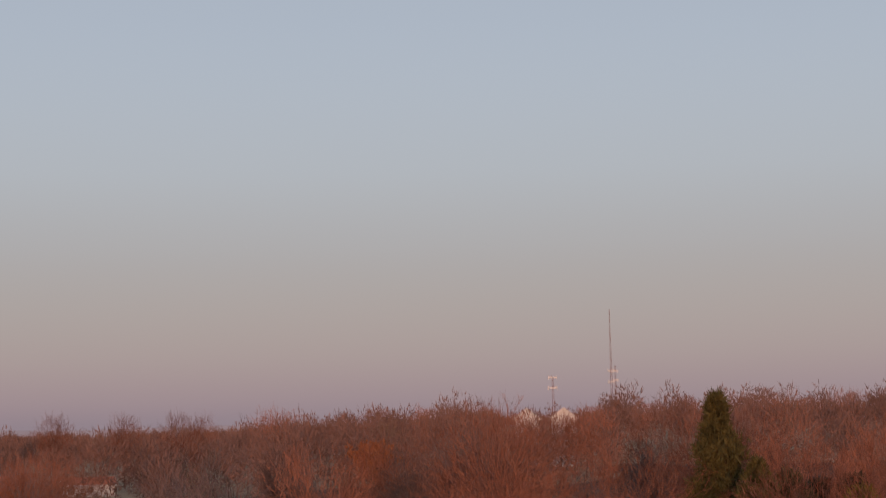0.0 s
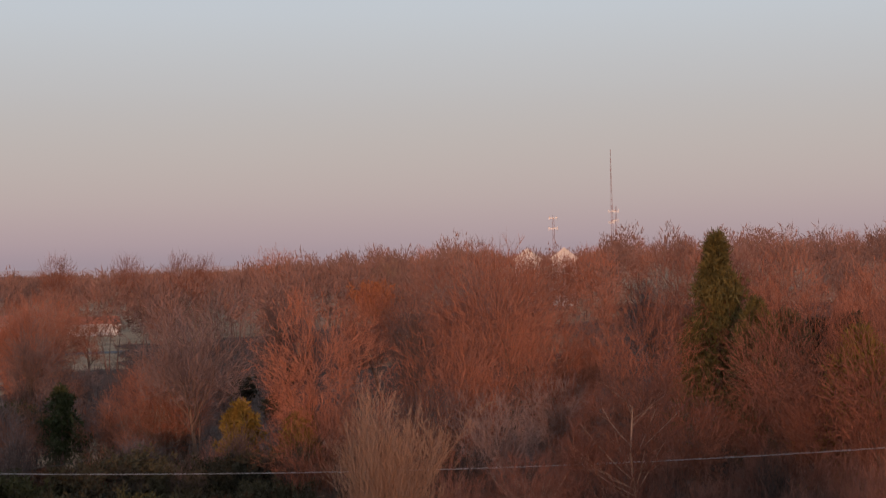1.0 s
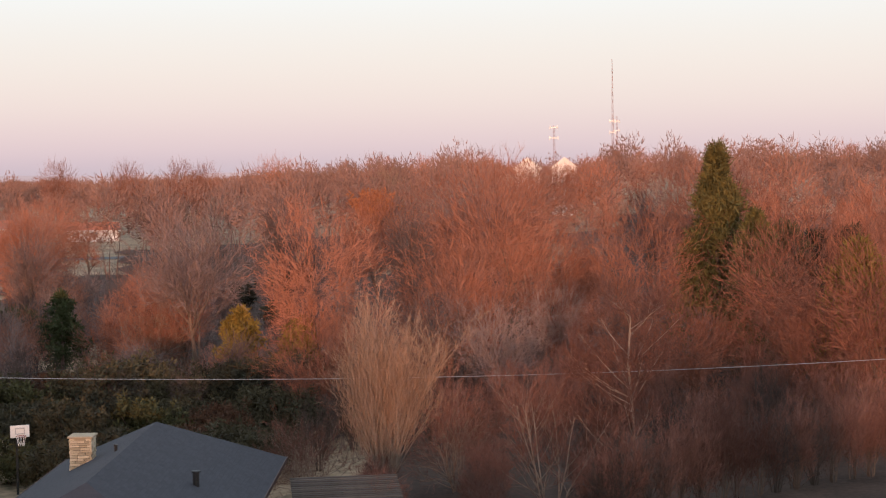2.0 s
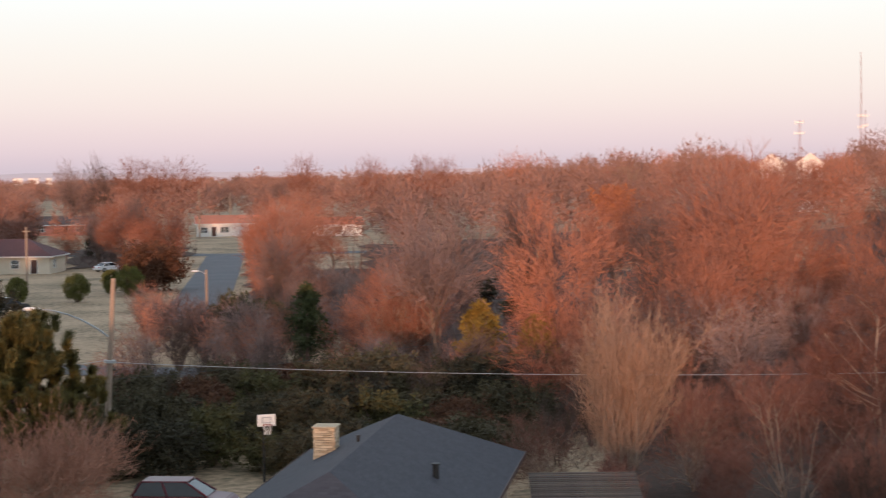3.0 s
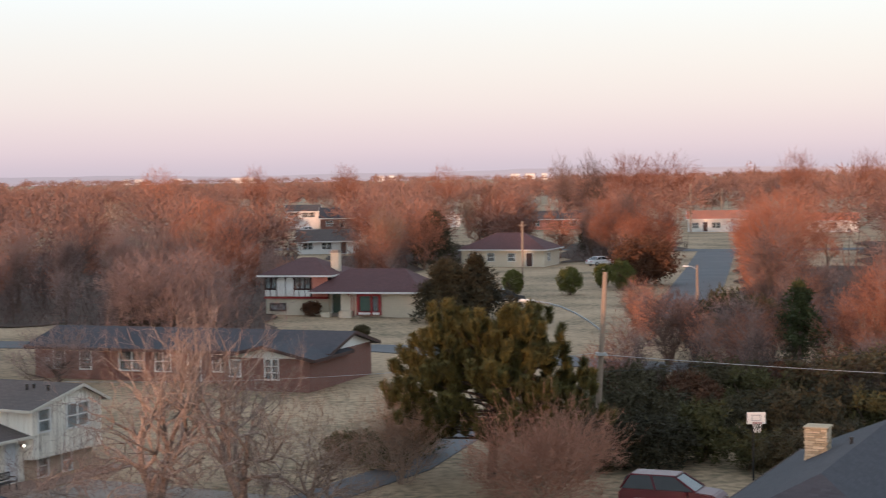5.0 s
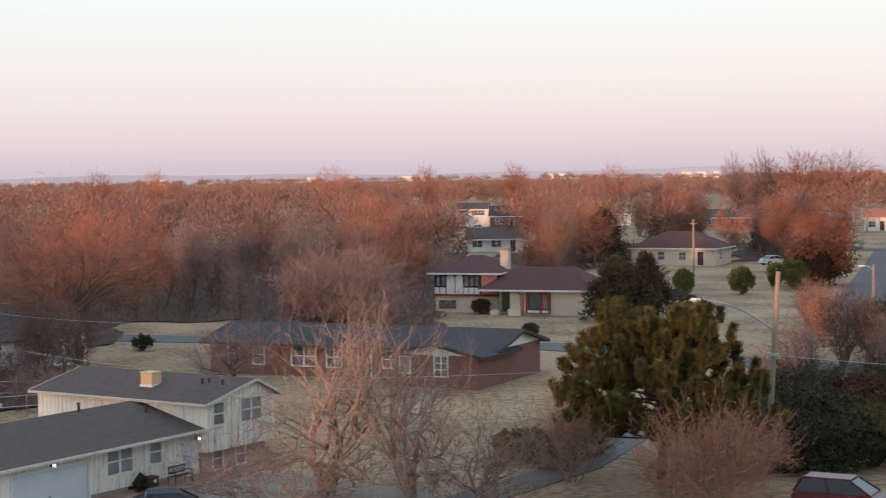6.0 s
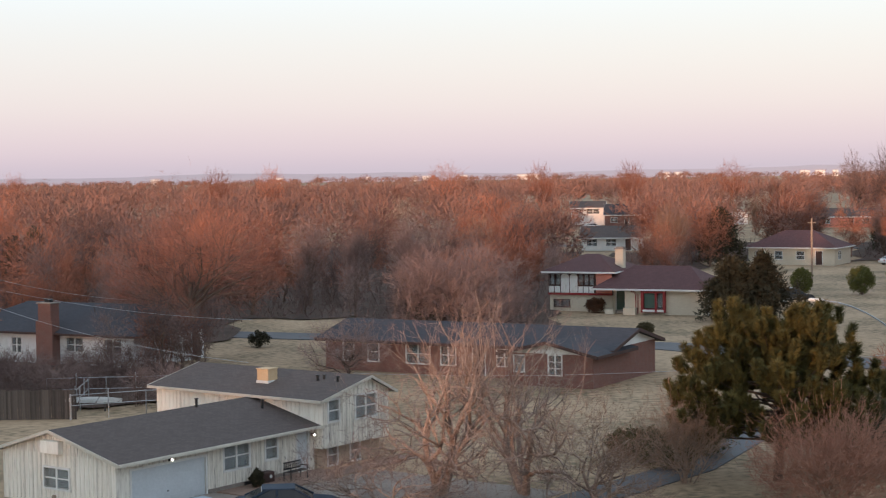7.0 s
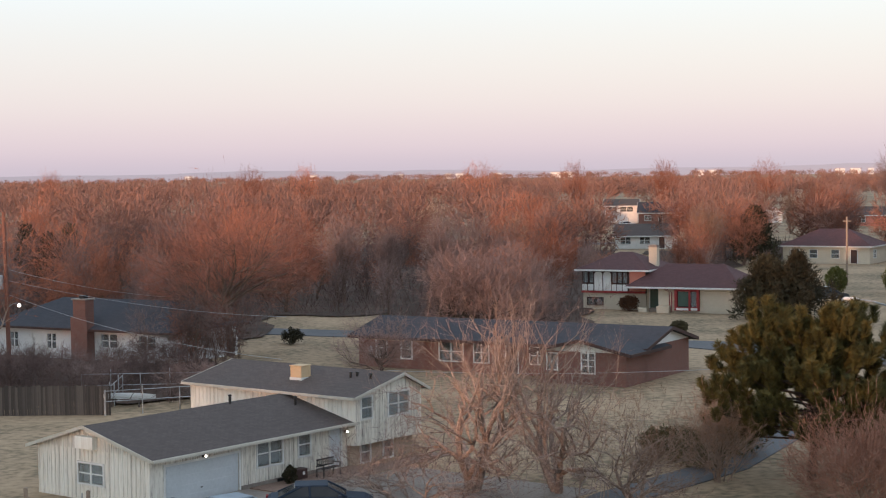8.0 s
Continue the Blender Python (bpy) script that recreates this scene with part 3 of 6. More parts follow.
def sprays(name, start, way, length, width, rng, mat):
    """Forking twigs: each start carries one long twig and two shorter ones that leave it part of the way along."""
    n = len(start)
    way = way / (np.linalg.norm(way, axis=1)[:, None] + 1e-9)
    ln = length * rng.uniform(0.6, 1.3, n)
    wd = width * rng.uniform(0.7, 1.2, n)
    st, wy, le, wi = [start], [way], [ln], [wd]
    for k in range(2):
        st.append(start + way * (ln * rng.uniform(0.2, 0.85, n))[:, None])
        w = way + rng.normal(0, 0.42, (n, 3)) + np.array((0, 0, 0.1))
        wy.append(w)
        le.append(ln * rng.uniform(0.4, 0.75, n))
        wi.append(wd * 0.8)
    return blades_mesh(name, np.concatenate(st), np.concatenate(wy), np.concatenate(le), np.concatenate(wi), rng, mat, 0.06)


def tufts(rng, centres, sizes, per, mat, blade, width, up=0.5, name="crown", tall=1.25):
    """Foliage in clumps: short blades that stand out from the clumps' centres."""
    n = len(centres)
    d = rng.normal(0, 1, (n * per, 3))
    d /= np.linalg.norm(d, axis=1)[:, None]
    c = np.repeat(centres, per, 0)
    s = np.repeat(sizes, per)[:, None]
    start = c + d * s * rng.uniform(0.25, 0.9, (n * per, 1)) * np.array((1, 1, tall))
    way = d + np.array((0, 0, up)) + rng.normal(0, 0.35, (n * per, 3))
    return blades_mesh(name, start, way, blade * rng.uniform(0.6, 1.3, n * per), width * 1.25 * rng.uniform(0.6, 1.3, n * per), rng, mat)


def cone_tree(seed, tall, wide, label, mat, clumps=260, per=34, ragged=0.25, blade=0.35, width=0.10, name="conifer", base=0.04, power=0.75):
    rng = np.random.default_rng(seed)
    root = thing(name, pose(0, 0, 0), label, "tree")
    bm = tube(bmesh.new(), [(0, 0, -0.3), (0, 0, tall * 0.5), (0, 0, tall * 0.96)], [tall * 0.02 + 0.05, tall * 0.012, 0.02], 7)
    part("trunk", bm, BARK, root)
    u = rng.uniform(0, 1, clumps) ** 0.8
    z = tall * (base + (0.97 - base) * u)
    lump = 1 + ragged * np.sin(u * 25 + rng.uniform(0, 6)) * 0.5 + rng.normal(0, ragged * 0.5, clumps)
    r = wide / 2 * (1 - u) ** power * lump * rng.uniform(0.55, 1.0, clumps) ** 0.5
    a = rng.uniform(0, math.tau, clumps)
    c = np.stack([r * np.cos(a), r * np.sin(a), z], 1)
    size = np.full(clumps, 0.09 * wide + 0.12) * rng.uniform(0.6, 1.3, clumps)
    linked("crown", tufts(rng, c, size, per, mat, blade, width, 0.15), root)
    return root


def globe_bush(seed, tall, wide, label, mat, clumps=200, per=40, blade=0.16, width=0.07, name="bush", rough=0.06):
    rng = np.random.default_rng(seed)
    root = thing(name, pose(0, 0, 0), label, "bush")
    bm = bmesh.new()
    for k in range(4):
        a = k * 1.6 + 0.4
        tube(bm, [(0.05 * k, 0, -0.2), (math.cos(a) * wide * 0.15, math.sin(a) * wide * 0.15, tall * 0.35), (math.cos(a) * wide * 0.3, math.sin(a) * wide * 0.3, tall * 0.75)], [0.06, 0.04, 0.015], 5)
    part("stem", bm, BARK, root)
    d = rng.normal(0, 1, (clumps, 3))
    d /= np.linalg.norm(d, axis=1)[:, None]
    lump = 1 + rng.normal(0, rough, (clumps, 1))
    c = d * np.array((wide / 2, wide / 2, tall / 2)) * 0.86 * lump * rng.uniform(0.72, 1.0, (clumps, 1)) + np.array((0, 0, tall / 2))
    c[:, 2] = np.maximum(c[:, 2], 0.08)
    linked("foliage", tufts(rng, c, np.full(clumps, wide * 0.085), per, mat, blade, width, 0.3, "foliage"), root)
    return root


def put(ob, a, d, turn=0.0, scale=1.0, sz=None, dz=0.0):
    """Stand a thing built at the origin at heading a and distance d."""
    x, y = from_heading(a, d)
    ob.matrix_basis = pose(x, y, height(x, y) + dz, 0, 0, turn)
    ob.scale = (scale, scale, sz or scale)
    return ob


def again(ob, a, d, turn=0.0, scale=1.0, sz=None, label=""):
    x, y = from_heading(a, d)
    c = copy_thing(ob, pose(x, y, height(x, y), 0, 0, turn))
    c.scale = (scale, scale, sz or scale)
    if label:
        c["label"] = label
    return c


# single trees and shrubs, nearest first
ASCEND = dict(wander=0.05, lift=0.10, levels=3, twig_from=1, split=(18, 6, 3), first=0.15, angle=(32, 52), shrink=(0.20, 0.36), thin=0.42)
BROOM = dict(VASE, wander=0.10, split=(9, 5, 3), thin=0.48)
put(bare_tree(11, 11.4, BROOM, 0.085, 15000, 0.8, 0.017, "upright vase-shaped bare tree with fine tan twigs", BARK_PALE, TWIG_TAN, stems=9, wide=0.36, width=5.2, low=0.12, loose=1.0, mess=0.18, free=True), -33.75, 76, 40)
put(bare_tree(12, 11.4, dict(ASCEND, split=(26, 6, 3)), 0.095, 11000, 0.8, 0.017, "tall bare tree with a pale reddish trunk and ascending limbs", BARK_PALE, TWIG_DUSK, width=7.0, loose=1.0, mess=0.3, low=0.1), -42.4, 75, 10)
put(bare_tree(13, 7.6, dict(ASCEND, wander=0.12, split=(12, 5, 3), shrink=(0.3, 0.5)), 0.045, 7000, 0.7, 0.016, "many-stemmed bare tree with slanting pale branches", BARK_PALE, TWIG_DUSK, stems=6, wide=0.8, width=7.5, low=0.1, loose=1.0, mess=0.3), -39.6, 73, 70)
put(bare_tree(14, 5.8, BUSHY, 0.05, 4500, 0.6, 0.014, "tangled bare shrub with reddish slanting stems", BARK_PALE, TWIG_DUSK, stems=8, wide=1.0, name="shrub", width=6, low=0.05, loose=1.0, mess=0.35), -31.2, 76, 20)
put(bare_tree(114, 6.4, BUSHY, 0.05, 5000, 0.6, 0.014, "tangled bare shrub with reddish upright stems", BARK_PALE, TWIG_DUSK, stems=9, wide=0.7, name="shrub", width=6, low=0.05, loose=1.0, mess=0.3), -36.3, 77, 20)
put(bare_tree(15, 5.0, dict(BUSHY, split=(8, 5, 3)), 0.035, 22000, 0.6, 0.018, "dense leafless shrub with rust-coloured twigs", BARK_PALE, TWIG_RUST, stems=14, wide=1.25, name="shrub", width=8.2, low=0.0, loose=0.85, mess=0.3), -14.3, 75, 0)
put(bare_tree(16, 6.0, dict(GNARLY, wander=0.26, split=(6, 5, 3)), 0.04, 7000, 0.6, 0.014, "leafless shrub with tan twigs and dead vines", BARK_PALE, TWIG_TAN, stems=11, wide=0.5, name="shrub", width=5.2, low=0.0, loose=1.0, mess=0.5), -9.4, 80, 0)
BARK_WHITE = material("pale_dry_bark", (0.13, 0.088, 0.068), (0.44, 0.34, 0.28), 0.9, 0.9, 0.6, 8)
BARK_CREAM = material("cream_bark", (0.30, 0.22, 0.16), (0.60, 0.48, 0.36), 1.2, 0.9, 0.4, 8)
CROOKED = dict(wander=0.24, lift=0.05, thin=0.77, levels=4, twig_from=2, split=(5, 4, 3, 2), first=0.22, angle=(25, 62), shrink=(0.55, 0.9))
put(bare_tree(17, 12.2, CROOKED, 0.22, 5500, 0.75, 0.012, "gnarled bare tree with long crooked pale limbs", BARK_WHITE, TWIG_GREY, stems=4, wide=1.3, width=13, low=0.25, loose=1.0, mess=0.4, free=True), -0.9, 77.5, 30)
put(bare_tree(117, 12.4, CROOKED, 0.22, 5500, 0.75, 0.012, "gnarled bare tree with forked crooked limbs", BARK_WHITE, TWIG_GREY, stems=3, wide=1.1, width=11, low=0.25, loose=1.0, mess=0.4, free=True), -3.9, 77, 120)
put(bare_tree(217, 6.0, CROOKED, 0.10, 5000, 0.65, 0.013, "low sprawling bare tree with thin pale limbs", BARK_WHITE, TWIG_TAN, stems=4, wide=1.4, width=9.0, low=0.1, loose=1.0, mess=0.4, free=True), -6.6, 75, 200)
put(bare_tree(218, 4.6, CROOKED, 0.08, 3500, 0.65, 0.013, "low sprawling bare shrub with thin grey-brown stems", BARK_WHITE, TWIG_GREY, stems=5, wide=1.5, name="shrub", width=9.5, low=0.0, loose=1.0, mess=0.4, free=True), 1.2, 75, 0)
put(bare_tree(118, 10.0, SPREAD, 0.24, 11000, 0.9, 0.028, "bare tree with fine dark twigs behind a brick house", BARK_DARK, TWIG_GREY, width=11, loose=0.95), -1.6, 141, 0)
put(bare_tree(119, 6.4, dict(SPREAD, wander=0.25), 0.15, 4500, 0.8, 0.022, "crooked bare tree before a brick house", BARK_DARK, TWIG_GREY, width=7.5, loose=1.0), 2.1, 119, 60)
put(bare_tree(120, 9.0, SPREAD, 0.24, 11000, 0.9, 0.028, "dark bare tree behind a low brick house", BARK_DARK, TWIG_GREY, width=10, loose=0.95), -2.7, 147, 200)
put(bare_tree(18, 15.7, dict(SPREAD, thin=0.58), 0.35, 30000, 0.9, 0.022, "large spreading bare tree with dense red-brown twigs", BARK_PALE, TWIG_RED, width=18, loose=0.75), -38.6, 140, 0)
put(bare_tree(19, 14.9, dict(SPREAD, thin=0.58), 0.42, 24000, 0.9, 0.020, "large round-crowned bare tree with dusky red-brown twigs", BARK, TWIG_DUSK, width=16.5, low=0.1, loose=0.8), 7.35, 138, 0)
put(bare_tree(20, 8.8, ROUND, 0.14, 15000, 0.8, 0.020, "rounded bare tree with pinkish twigs", BARK_PALE, TWIG_RED, stems=5, wide=0.5, width=7.5, low=0.1), -26.4, 124, 0)
put(bare_tree(21, 12.6, ROUND, 0.22, 12000, 1.0, 0.028, "bare tree with a straight dark trunk and fine crown", BARK, TWIG_RED, width=9, low=0.25), -22.35, 165, 0)
put(bare_tree(22, 10.4, ROUND, 0.2, 10000, 1.0, 0.042, "rounded bare tree with pink-brown twigs", BARK, TWIG_RED, stems=4, wide=0.75, width=10, low=0.1), -18.15, 262, 0)

# evergreens
def pine(seed, tall, wide):
    """Spreading limbs in uneven tiers; each ends in upright bottle-brush tufts of needles."""
    rng = np.random.default_rng(seed)
    root = thing("pine_tree", pose(0, 0, 0), "broad dense pine with olive-green needle tufts and golden tips", "tree")
    limbs = [([np.array((0, 0, -0.3)), np.array((0.25, 0, tall * 0.35)), np.array((0, 0.2, tall * 0.8))], [0.26, 0.2, 0.05], 0)]
    st, wy, ln = [], [], []
    for i in range(74):
        u = (i + rng.uniform(0, 1)) / 74
        a = i * 2.4 + rng.normal(0, 0.25)
        z0 = tall * (0.20 + 0.52 * u)
        reach = wide / 2 * (1.0 - 0.62 * max(0, u - 0.25) ** 1.3 / 0.69) * (0.75 + 0.25 * min(1, u / 0.2)) * rng.uniform(0.78, 1.06)
        rise = rng.uniform(0.05, 0.16) * reach + tall * 0.17 * u
        tip = np.array((math.cos(a) * reach, math.sin(a) * reach, z0 + rise))
        mid = np.array((math.cos(a) * reach * 0.5, math.sin(a) * reach * 0.5, z0 + rise * 0.25))
        limbs.append(([np.array((0, 0, z0)), mid, tip], [0.07, 0.045, 0.015], 1))
        for j in range(9):
            f = rng.uniform(0.42, 1.0) if j else 1.0
            p = mid + (tip - mid) * (f * 2 - 1) if f > 0.5 else mid
            p = p + rng.normal(0, 0.42, 3) * np.array((1, 1, 0.45))
            tuft, per = rng.uniform(0.55, 1.0), 330
            axis = np.array((math.cos(a) * 0.25, math.sin(a) * 0.25, 1.0)) + rng.normal(0, 0.16, 3)
            axis /= np.linalg.norm(axis)
            v = rng.uniform(0, 1, per)
            d = rng.normal(0, 1, (per, 3))
            d -= (d @ axis)[:, None] * axis
            d /= np.linalg.norm(d, axis=1)[:, None]
            st.append(p + axis * (v * tuft)[:, None] + d * 0.04)
            wy.append(d + axis * 0.75)
            ln.append((0.20 + 0.16 * np.sin(v * 2.6 + 0.3)) * rng.uniform(0.8, 1.2, per))
    st, wy, ln = np.concatenate(st), np.concatenate(wy), np.concatenate(ln)
    linked("trunk", tubes_mesh("trunk", limbs, 5, BARK_DARK), root)
    linked("crown", blades_mesh("crown", st, wy, ln, np.full(len(st), 0.032), rng, NEEDLE), root)
    return root


put(pine(31, 8.7, 10.8), -12.45, 81, 0)
tall_conifer = put(cone_tree(32, 16.8, 7.6, "tall olive green conifer with a pointed top", NEEDLE_GOLD, 360, 60, 0.5, 0.5, 0.09, power=0.85), -45.2, 134)
put(cone_tree(33, 11.9, 4.8, "olive green conifer with a soft outline", NEEDLE_GOLD, 240, 60, 0.5, 0.5, 0.09, power=0.6), -46.5, 128)
cedar = put(cone_tree(34, 8.6, 6.8, "dark green rounded cedar tree", NEEDLE_DARK, 200, 26, 0.4, 0.5, 0.18, power=0.5), -10.6, 262)
put(cone_tree(35, 5.9, 5.6, "dark ragged juniper beside the lawn", NEEDLE_DARK, 260, 60, 0.6, 0.4, 0.08, power=0.5), -10.95, 167)
put(cone_tree(36, 6.4, 6.6, "dark juniper with drooping ragged branches", NEEDLE_DARK, 240, 60, 1.0, 0.45, 0.08, power=0.95), -12.0, 167)
put(globe_bush(37, 6.2, 9.0, "large rust-brown evergreen bush", NEEDLE_RUST, 300, 46, 0.35, 0.13, rough=0.16), -17.75, 216)
put(cone_tree(38, 6.4, 3.0, "green ragged upright juniper beneath a bare tree", HEDGE_DARK, 130, 40, 1.0, 0.35, 0.08, power=0.5), -22.95, 128)
put(cone_tree(39, 5.6, 3.4, "upright evergreen with yellow-green foliage", NEEDLE_YELLOW, 200, 40, 0.4, 0.3, 0.1, power=0.45), -28.9, 116)
put(cone_tree(40, 4.6, 4.0, "low evergreen with yellow-green foliage", NEEDLE_YELLOW, 160, 40, 0.4, 0.3, 0.1, power=0.45), -30.9, 118)
for a, d, h, w in ((-13.28, 201, 3.3, 2.9), (-15.22, 201, 3.5, 3.5), (-16.35, 213, 3.4, 2.4), (-17.0, 208, 3.9, 3.9)):
    tagged(put(globe_bush(int(-a * 10), h, w, "clipped rounded green bush on a lawn", HEDGE), a, d), group="clipped bushes")
put(globe_bush(50, 1.15, 1.75, "low clipped dark green bush on the lawn", NEEDLE_DARK, 90, 40, 0.12, 0.05), -8.05, 152.5)

# the belt of dark shrubs behind the near house
NEEDLE_OLIVE = material("dark_olive_foliage", (0.035, 0.036, 0.013), (0.105, 0.092, 0.032), 0.8, 0.8, 0, 5)
shrub_a = globe_bush(51, 3.6, 5.0, "unclipped dark green evergreen shrub", NEEDLE_DARK, 200, 32, 0.24, 0.075, rough=0.2)
shrub_b = globe_bush(52, 3.3, 4.4, "unclipped shrub with olive-brown foliage", NEEDLE_RUST, 200, 32, 0.24, 0.07, rough=0.25)
shrub_c = globe_bush(53, 3.0, 4.0, "unclipped dark olive-green shrub", NEEDLE_OLIVE, 180, 32, 0.24, 0.075, rough=0.25)
put(shrub_a, -17.0, 98, 0)
put(shrub_b, -22.6, 103, 0)
put(shrub_c, -19.6, 86, 0)
spots = [(-18.0, 101), (-19.2, 99), (-20.3, 102), (-21.5, 100), (-23.9, 101), (-25.2, 104), (-26.5, 102), (-27.8, 104), (-29.1, 103), (-30.4, 105), (-31.6, 104), (-17.4, 90),
         (-18.6, 92), (-20.8, 90), (-22.0, 93), (-23.2, 90), (-24.4, 93), (-25.6, 91), (-26.9, 94), (-28.1, 91), (-29.4, 94), (-30.6, 92), (-16.4, 84), (-18.0, 84), (-21.6, 84),
         (-22.8, 82), (-24.2, 84), (-25.6, 82), (-27.0, 84), (-28.4, 82), (-29.8, 84), (-16.0, 94), (-32.4, 96)]
for i, (a, d) in enumerate(spots):
    ob = shrub_b if i % 9 == 1 else shrub_c if i % 7 == 3 else shrub_a
    s = 0.85 + 0.05 * (i * 7 % 6) + (0.1 if d > 98 else -0.05)
    tagged(again(ob, a, d, i * 77, s, s * (0.92 if d > 88 else 0.75)), group="shrub belt")

for a, d, k in ((-8.0, 86, 0.62), (-8.9, 84, 0.7), (-7.3, 88, 0.5), (-9.9, 88, 0.8)):
    again(shrub_c, a, d, a * 50, k, k * 0.9)

# types for the woods, each at its nearest place, and repeats
rngw = random.Random(5)
woods = [bare_tree(61, 11, WOODY, 0.22, 5200, 1.2, 0.032, "bare deciduous tree with fine red-brown twigs", BARK, TWIG_RED, mess=0.45, sides=4),
         bare_tree(62, 12, WIDE, 0.25, 5200, 1.2, 0.032, "broad bare deciduous tree with red-brown twigs", BARK, TWIG_RED, mess=0.45, sides=4),
         bare_tree(63, 10, dict(WOODY, split=(6, 3, 2)), 0.20, 5200, 1.2, 0.032, "bare deciduous tree with grey-brown twigs", BARK, TWIG_GREY, stems=3, wide=0.6, mess=0.45, sides=4),
         bare_tree(64, 12, dict(UPRIGHT, split=(5, 3, 2)), 0.16, 5200, 1.2, 0.032, "upright bare tree with red-brown twigs", BARK_PALE, TWIG_RED, stems=3, wide=0.5, mess=0.45, sides=4),
         bare_tree(65, 11, WIDE, 0.24, 5200, 1.2, 0.032, "spreading bare tree with grey twigs", BARK, TWIG_GREY, mess=0.45, sides=4)]
LITE = dict(ROUND, levels=2, twig_from=1, split=(10, 5))
lite = [bare_tree(71, 12, LITE, 0.24, 4200, 1.5, 0.050, "distant bare tree with a rounded red-brown crown", BARK, TWIG_RED, mess=0.42, sides=4),
        bare_tree(72, 13, dict(SPREAD, levels=2, twig_from=1, split=(10, 5)), 0.26, 4200, 1.5, 0.050, "distant broad bare tree with red-brown twigs", BARK, TWIG_RED, mess=0.42, sides=4),
        bare_tree(73, 12, LITE, 0.24, 4200, 1.5, 0.050, "distant bare tree with grey-brown twigs", BARK, TWIG_GREY, stems=3, wide=0.6, mess=0.42, sides=4),
        bare_tree(74, 13, dict(VASE, levels=2, split=(9, 5)), 0.2, 4200, 1.5, 0.050, "distant bare tree with pale tan limbs", BARK_PALE, TWIG_TAN, stems=4, wide=0.55, mess=0.42, sides=4)]
thicket = [bare_tree(81, 4.2, THICKET, 0.04, 1500, 0.8, 0.026, "leafless grey-brown shrub of the undergrowth", BARK, TWIG_GREY, stems=4, wide=0.8, name="shrub", sides=3),
           bare_tree(82, 4.6, THICKET, 0.04, 1500, 0.8, 0.026, "leafless red-brown shrub of the undergrowth", BARK, TWIG_RED, stems=4, wide=0.8, name="shrub", sides=3)]
near_thicket = [bare_tree(83, 5.0, dict(BUSHY, levels=2, twig_from=1, split=(5, 4)), 0.04, 3600, 0.6, 0.015, "leafless red-brown shrub of upright fine twigs", BARK, TWIG_DUSK, stems=7, wide=0.6, name="shrub", sides=3, loose=0.9, mess=0.28, low=0.05),
                bare_tree(84, 5.0, dict(BUSHY, levels=2, twig_from=1, split=(5, 4)), 0.04, 3600, 0.6, 0.015, "leafless dark grey-brown shrub of upright fine twigs", BARK_DARK, TWIG_SHADE, stems=7, wide=0.7, name="shrub", sides=3, loose=0.9, mess=0.32, low=0.05)]
for k, w in enumerate(near_thicket):
    put(w, (-37.0, -43.4)[k], (82, 80)[k], 0, 1)
    tagged(w, group="undergrowth")
for k, w in enumerate(woods):
    put(w, (-44, -36, 3.5, -31, 11)[k], (170, 215, 190, 240, 210)[k], 0, 1)
    tagged(w, group="bare trees of the wood")
for k, w in enumerate(lite):
    put(w, (-41, -27, -3, -34)[k], (330, 345, 350, 320)[k], 0, 1)
    tagged(w, group="bare trees of the wood")
for k, w in enumerate(thicket):
    put(w, (-35, -45)[k], (112, 118)[k], 0, 1)
    tagged(w, group="undergrowth")


def clear(x, y):
    """Keeps lawns, streets and houses free."""
    d, a = math.hypot(x, y), math.degrees(math.atan2(-x, y))
    if a < -26 and d < 106 or a >= -26 and d < 150 and not (a > 8.8 and d > 146):
        return False
    if -21.4 < a < -17.6 and d < 305:
        return False
    if -18 < a < -4.6 and d < 190 or -18 < a < -9.5 and d < 255:
        return False
    if -41.4 < a < -38 and d > 160:
        return d < 285
    if 1.5 < a < 6.3 and d < 172:
        return False
    for ha, hd, hw in ((-20.3, 385, 15), (-24, 376, 11), (-14.6, 402, 12), (-11.8, 420, 7), (-6.3, 427, 18), (-13.6, 262, 16), (-6.6, 308, 9)):
        hx, hy = from_heading(ha, hd)
        # the house itself, and its open front garden
        if math.hypot(x - hx, y - hy) < hw or (abs(a - ha) < math.degrees(hw * 0.5 / hd) and max(190, hd - (120 if hw > 8 else 40)) < d < hd):
            return False
    return True


def scatter(count, kinds, weights, near, far, gap, lo, hi, left=26.0, right=-62.0, rise=0.0, group=""):
    places, tries, n = [], 0, 0
    while n < count and tries < 12000:
        tries += 1
        a = rngw.uniform(right, left)
        d = near * (far / near) ** rngw.random()
        x, y = from_heading(a, d)
        if not clear(x, y) or any((x - p) ** 2 + (y - q) ** 2 < gap * gap for p, q in places):
            continue
        places.append((x, y))
        s = rngw.uniform(lo, hi)
        again(rngw.choices(kinds, weights)[0], a, d, rngw.uniform(0, 360), s, s * rngw.uniform(0.9, 1.1) * (1 + rise * smooth(-12, -30, a)))
        n += 1


scatter(62, woods, (6, 6, 2, 1, 1.5), 106, 240, 6.5, 0.8, 1.15, left=-21, rise=0.12)
scatter(46, woods, (3.5, 3, 4, 0.8, 4), 150, 245, 6.5, 0.65, 1.0, right=-21)
scatter(46, thicket, (1, 1.4), 106, 220, 4.0, 0.8, 1.3, left=-21)
scatter(44, thicket, (3, 1), 150, 240, 4.0, 0.8, 1.4, right=-21)
scatter(26, woods, (2, 1.5, 5, 0.5, 4), 150, 240, 5.0, 0.6, 0.95, left=17, right=-3.5)
scatter(16, lite, (3, 3, 3, 1), 264, 400, 8.0, 0.6, 0.85, left=-9.4, right=-18.0)
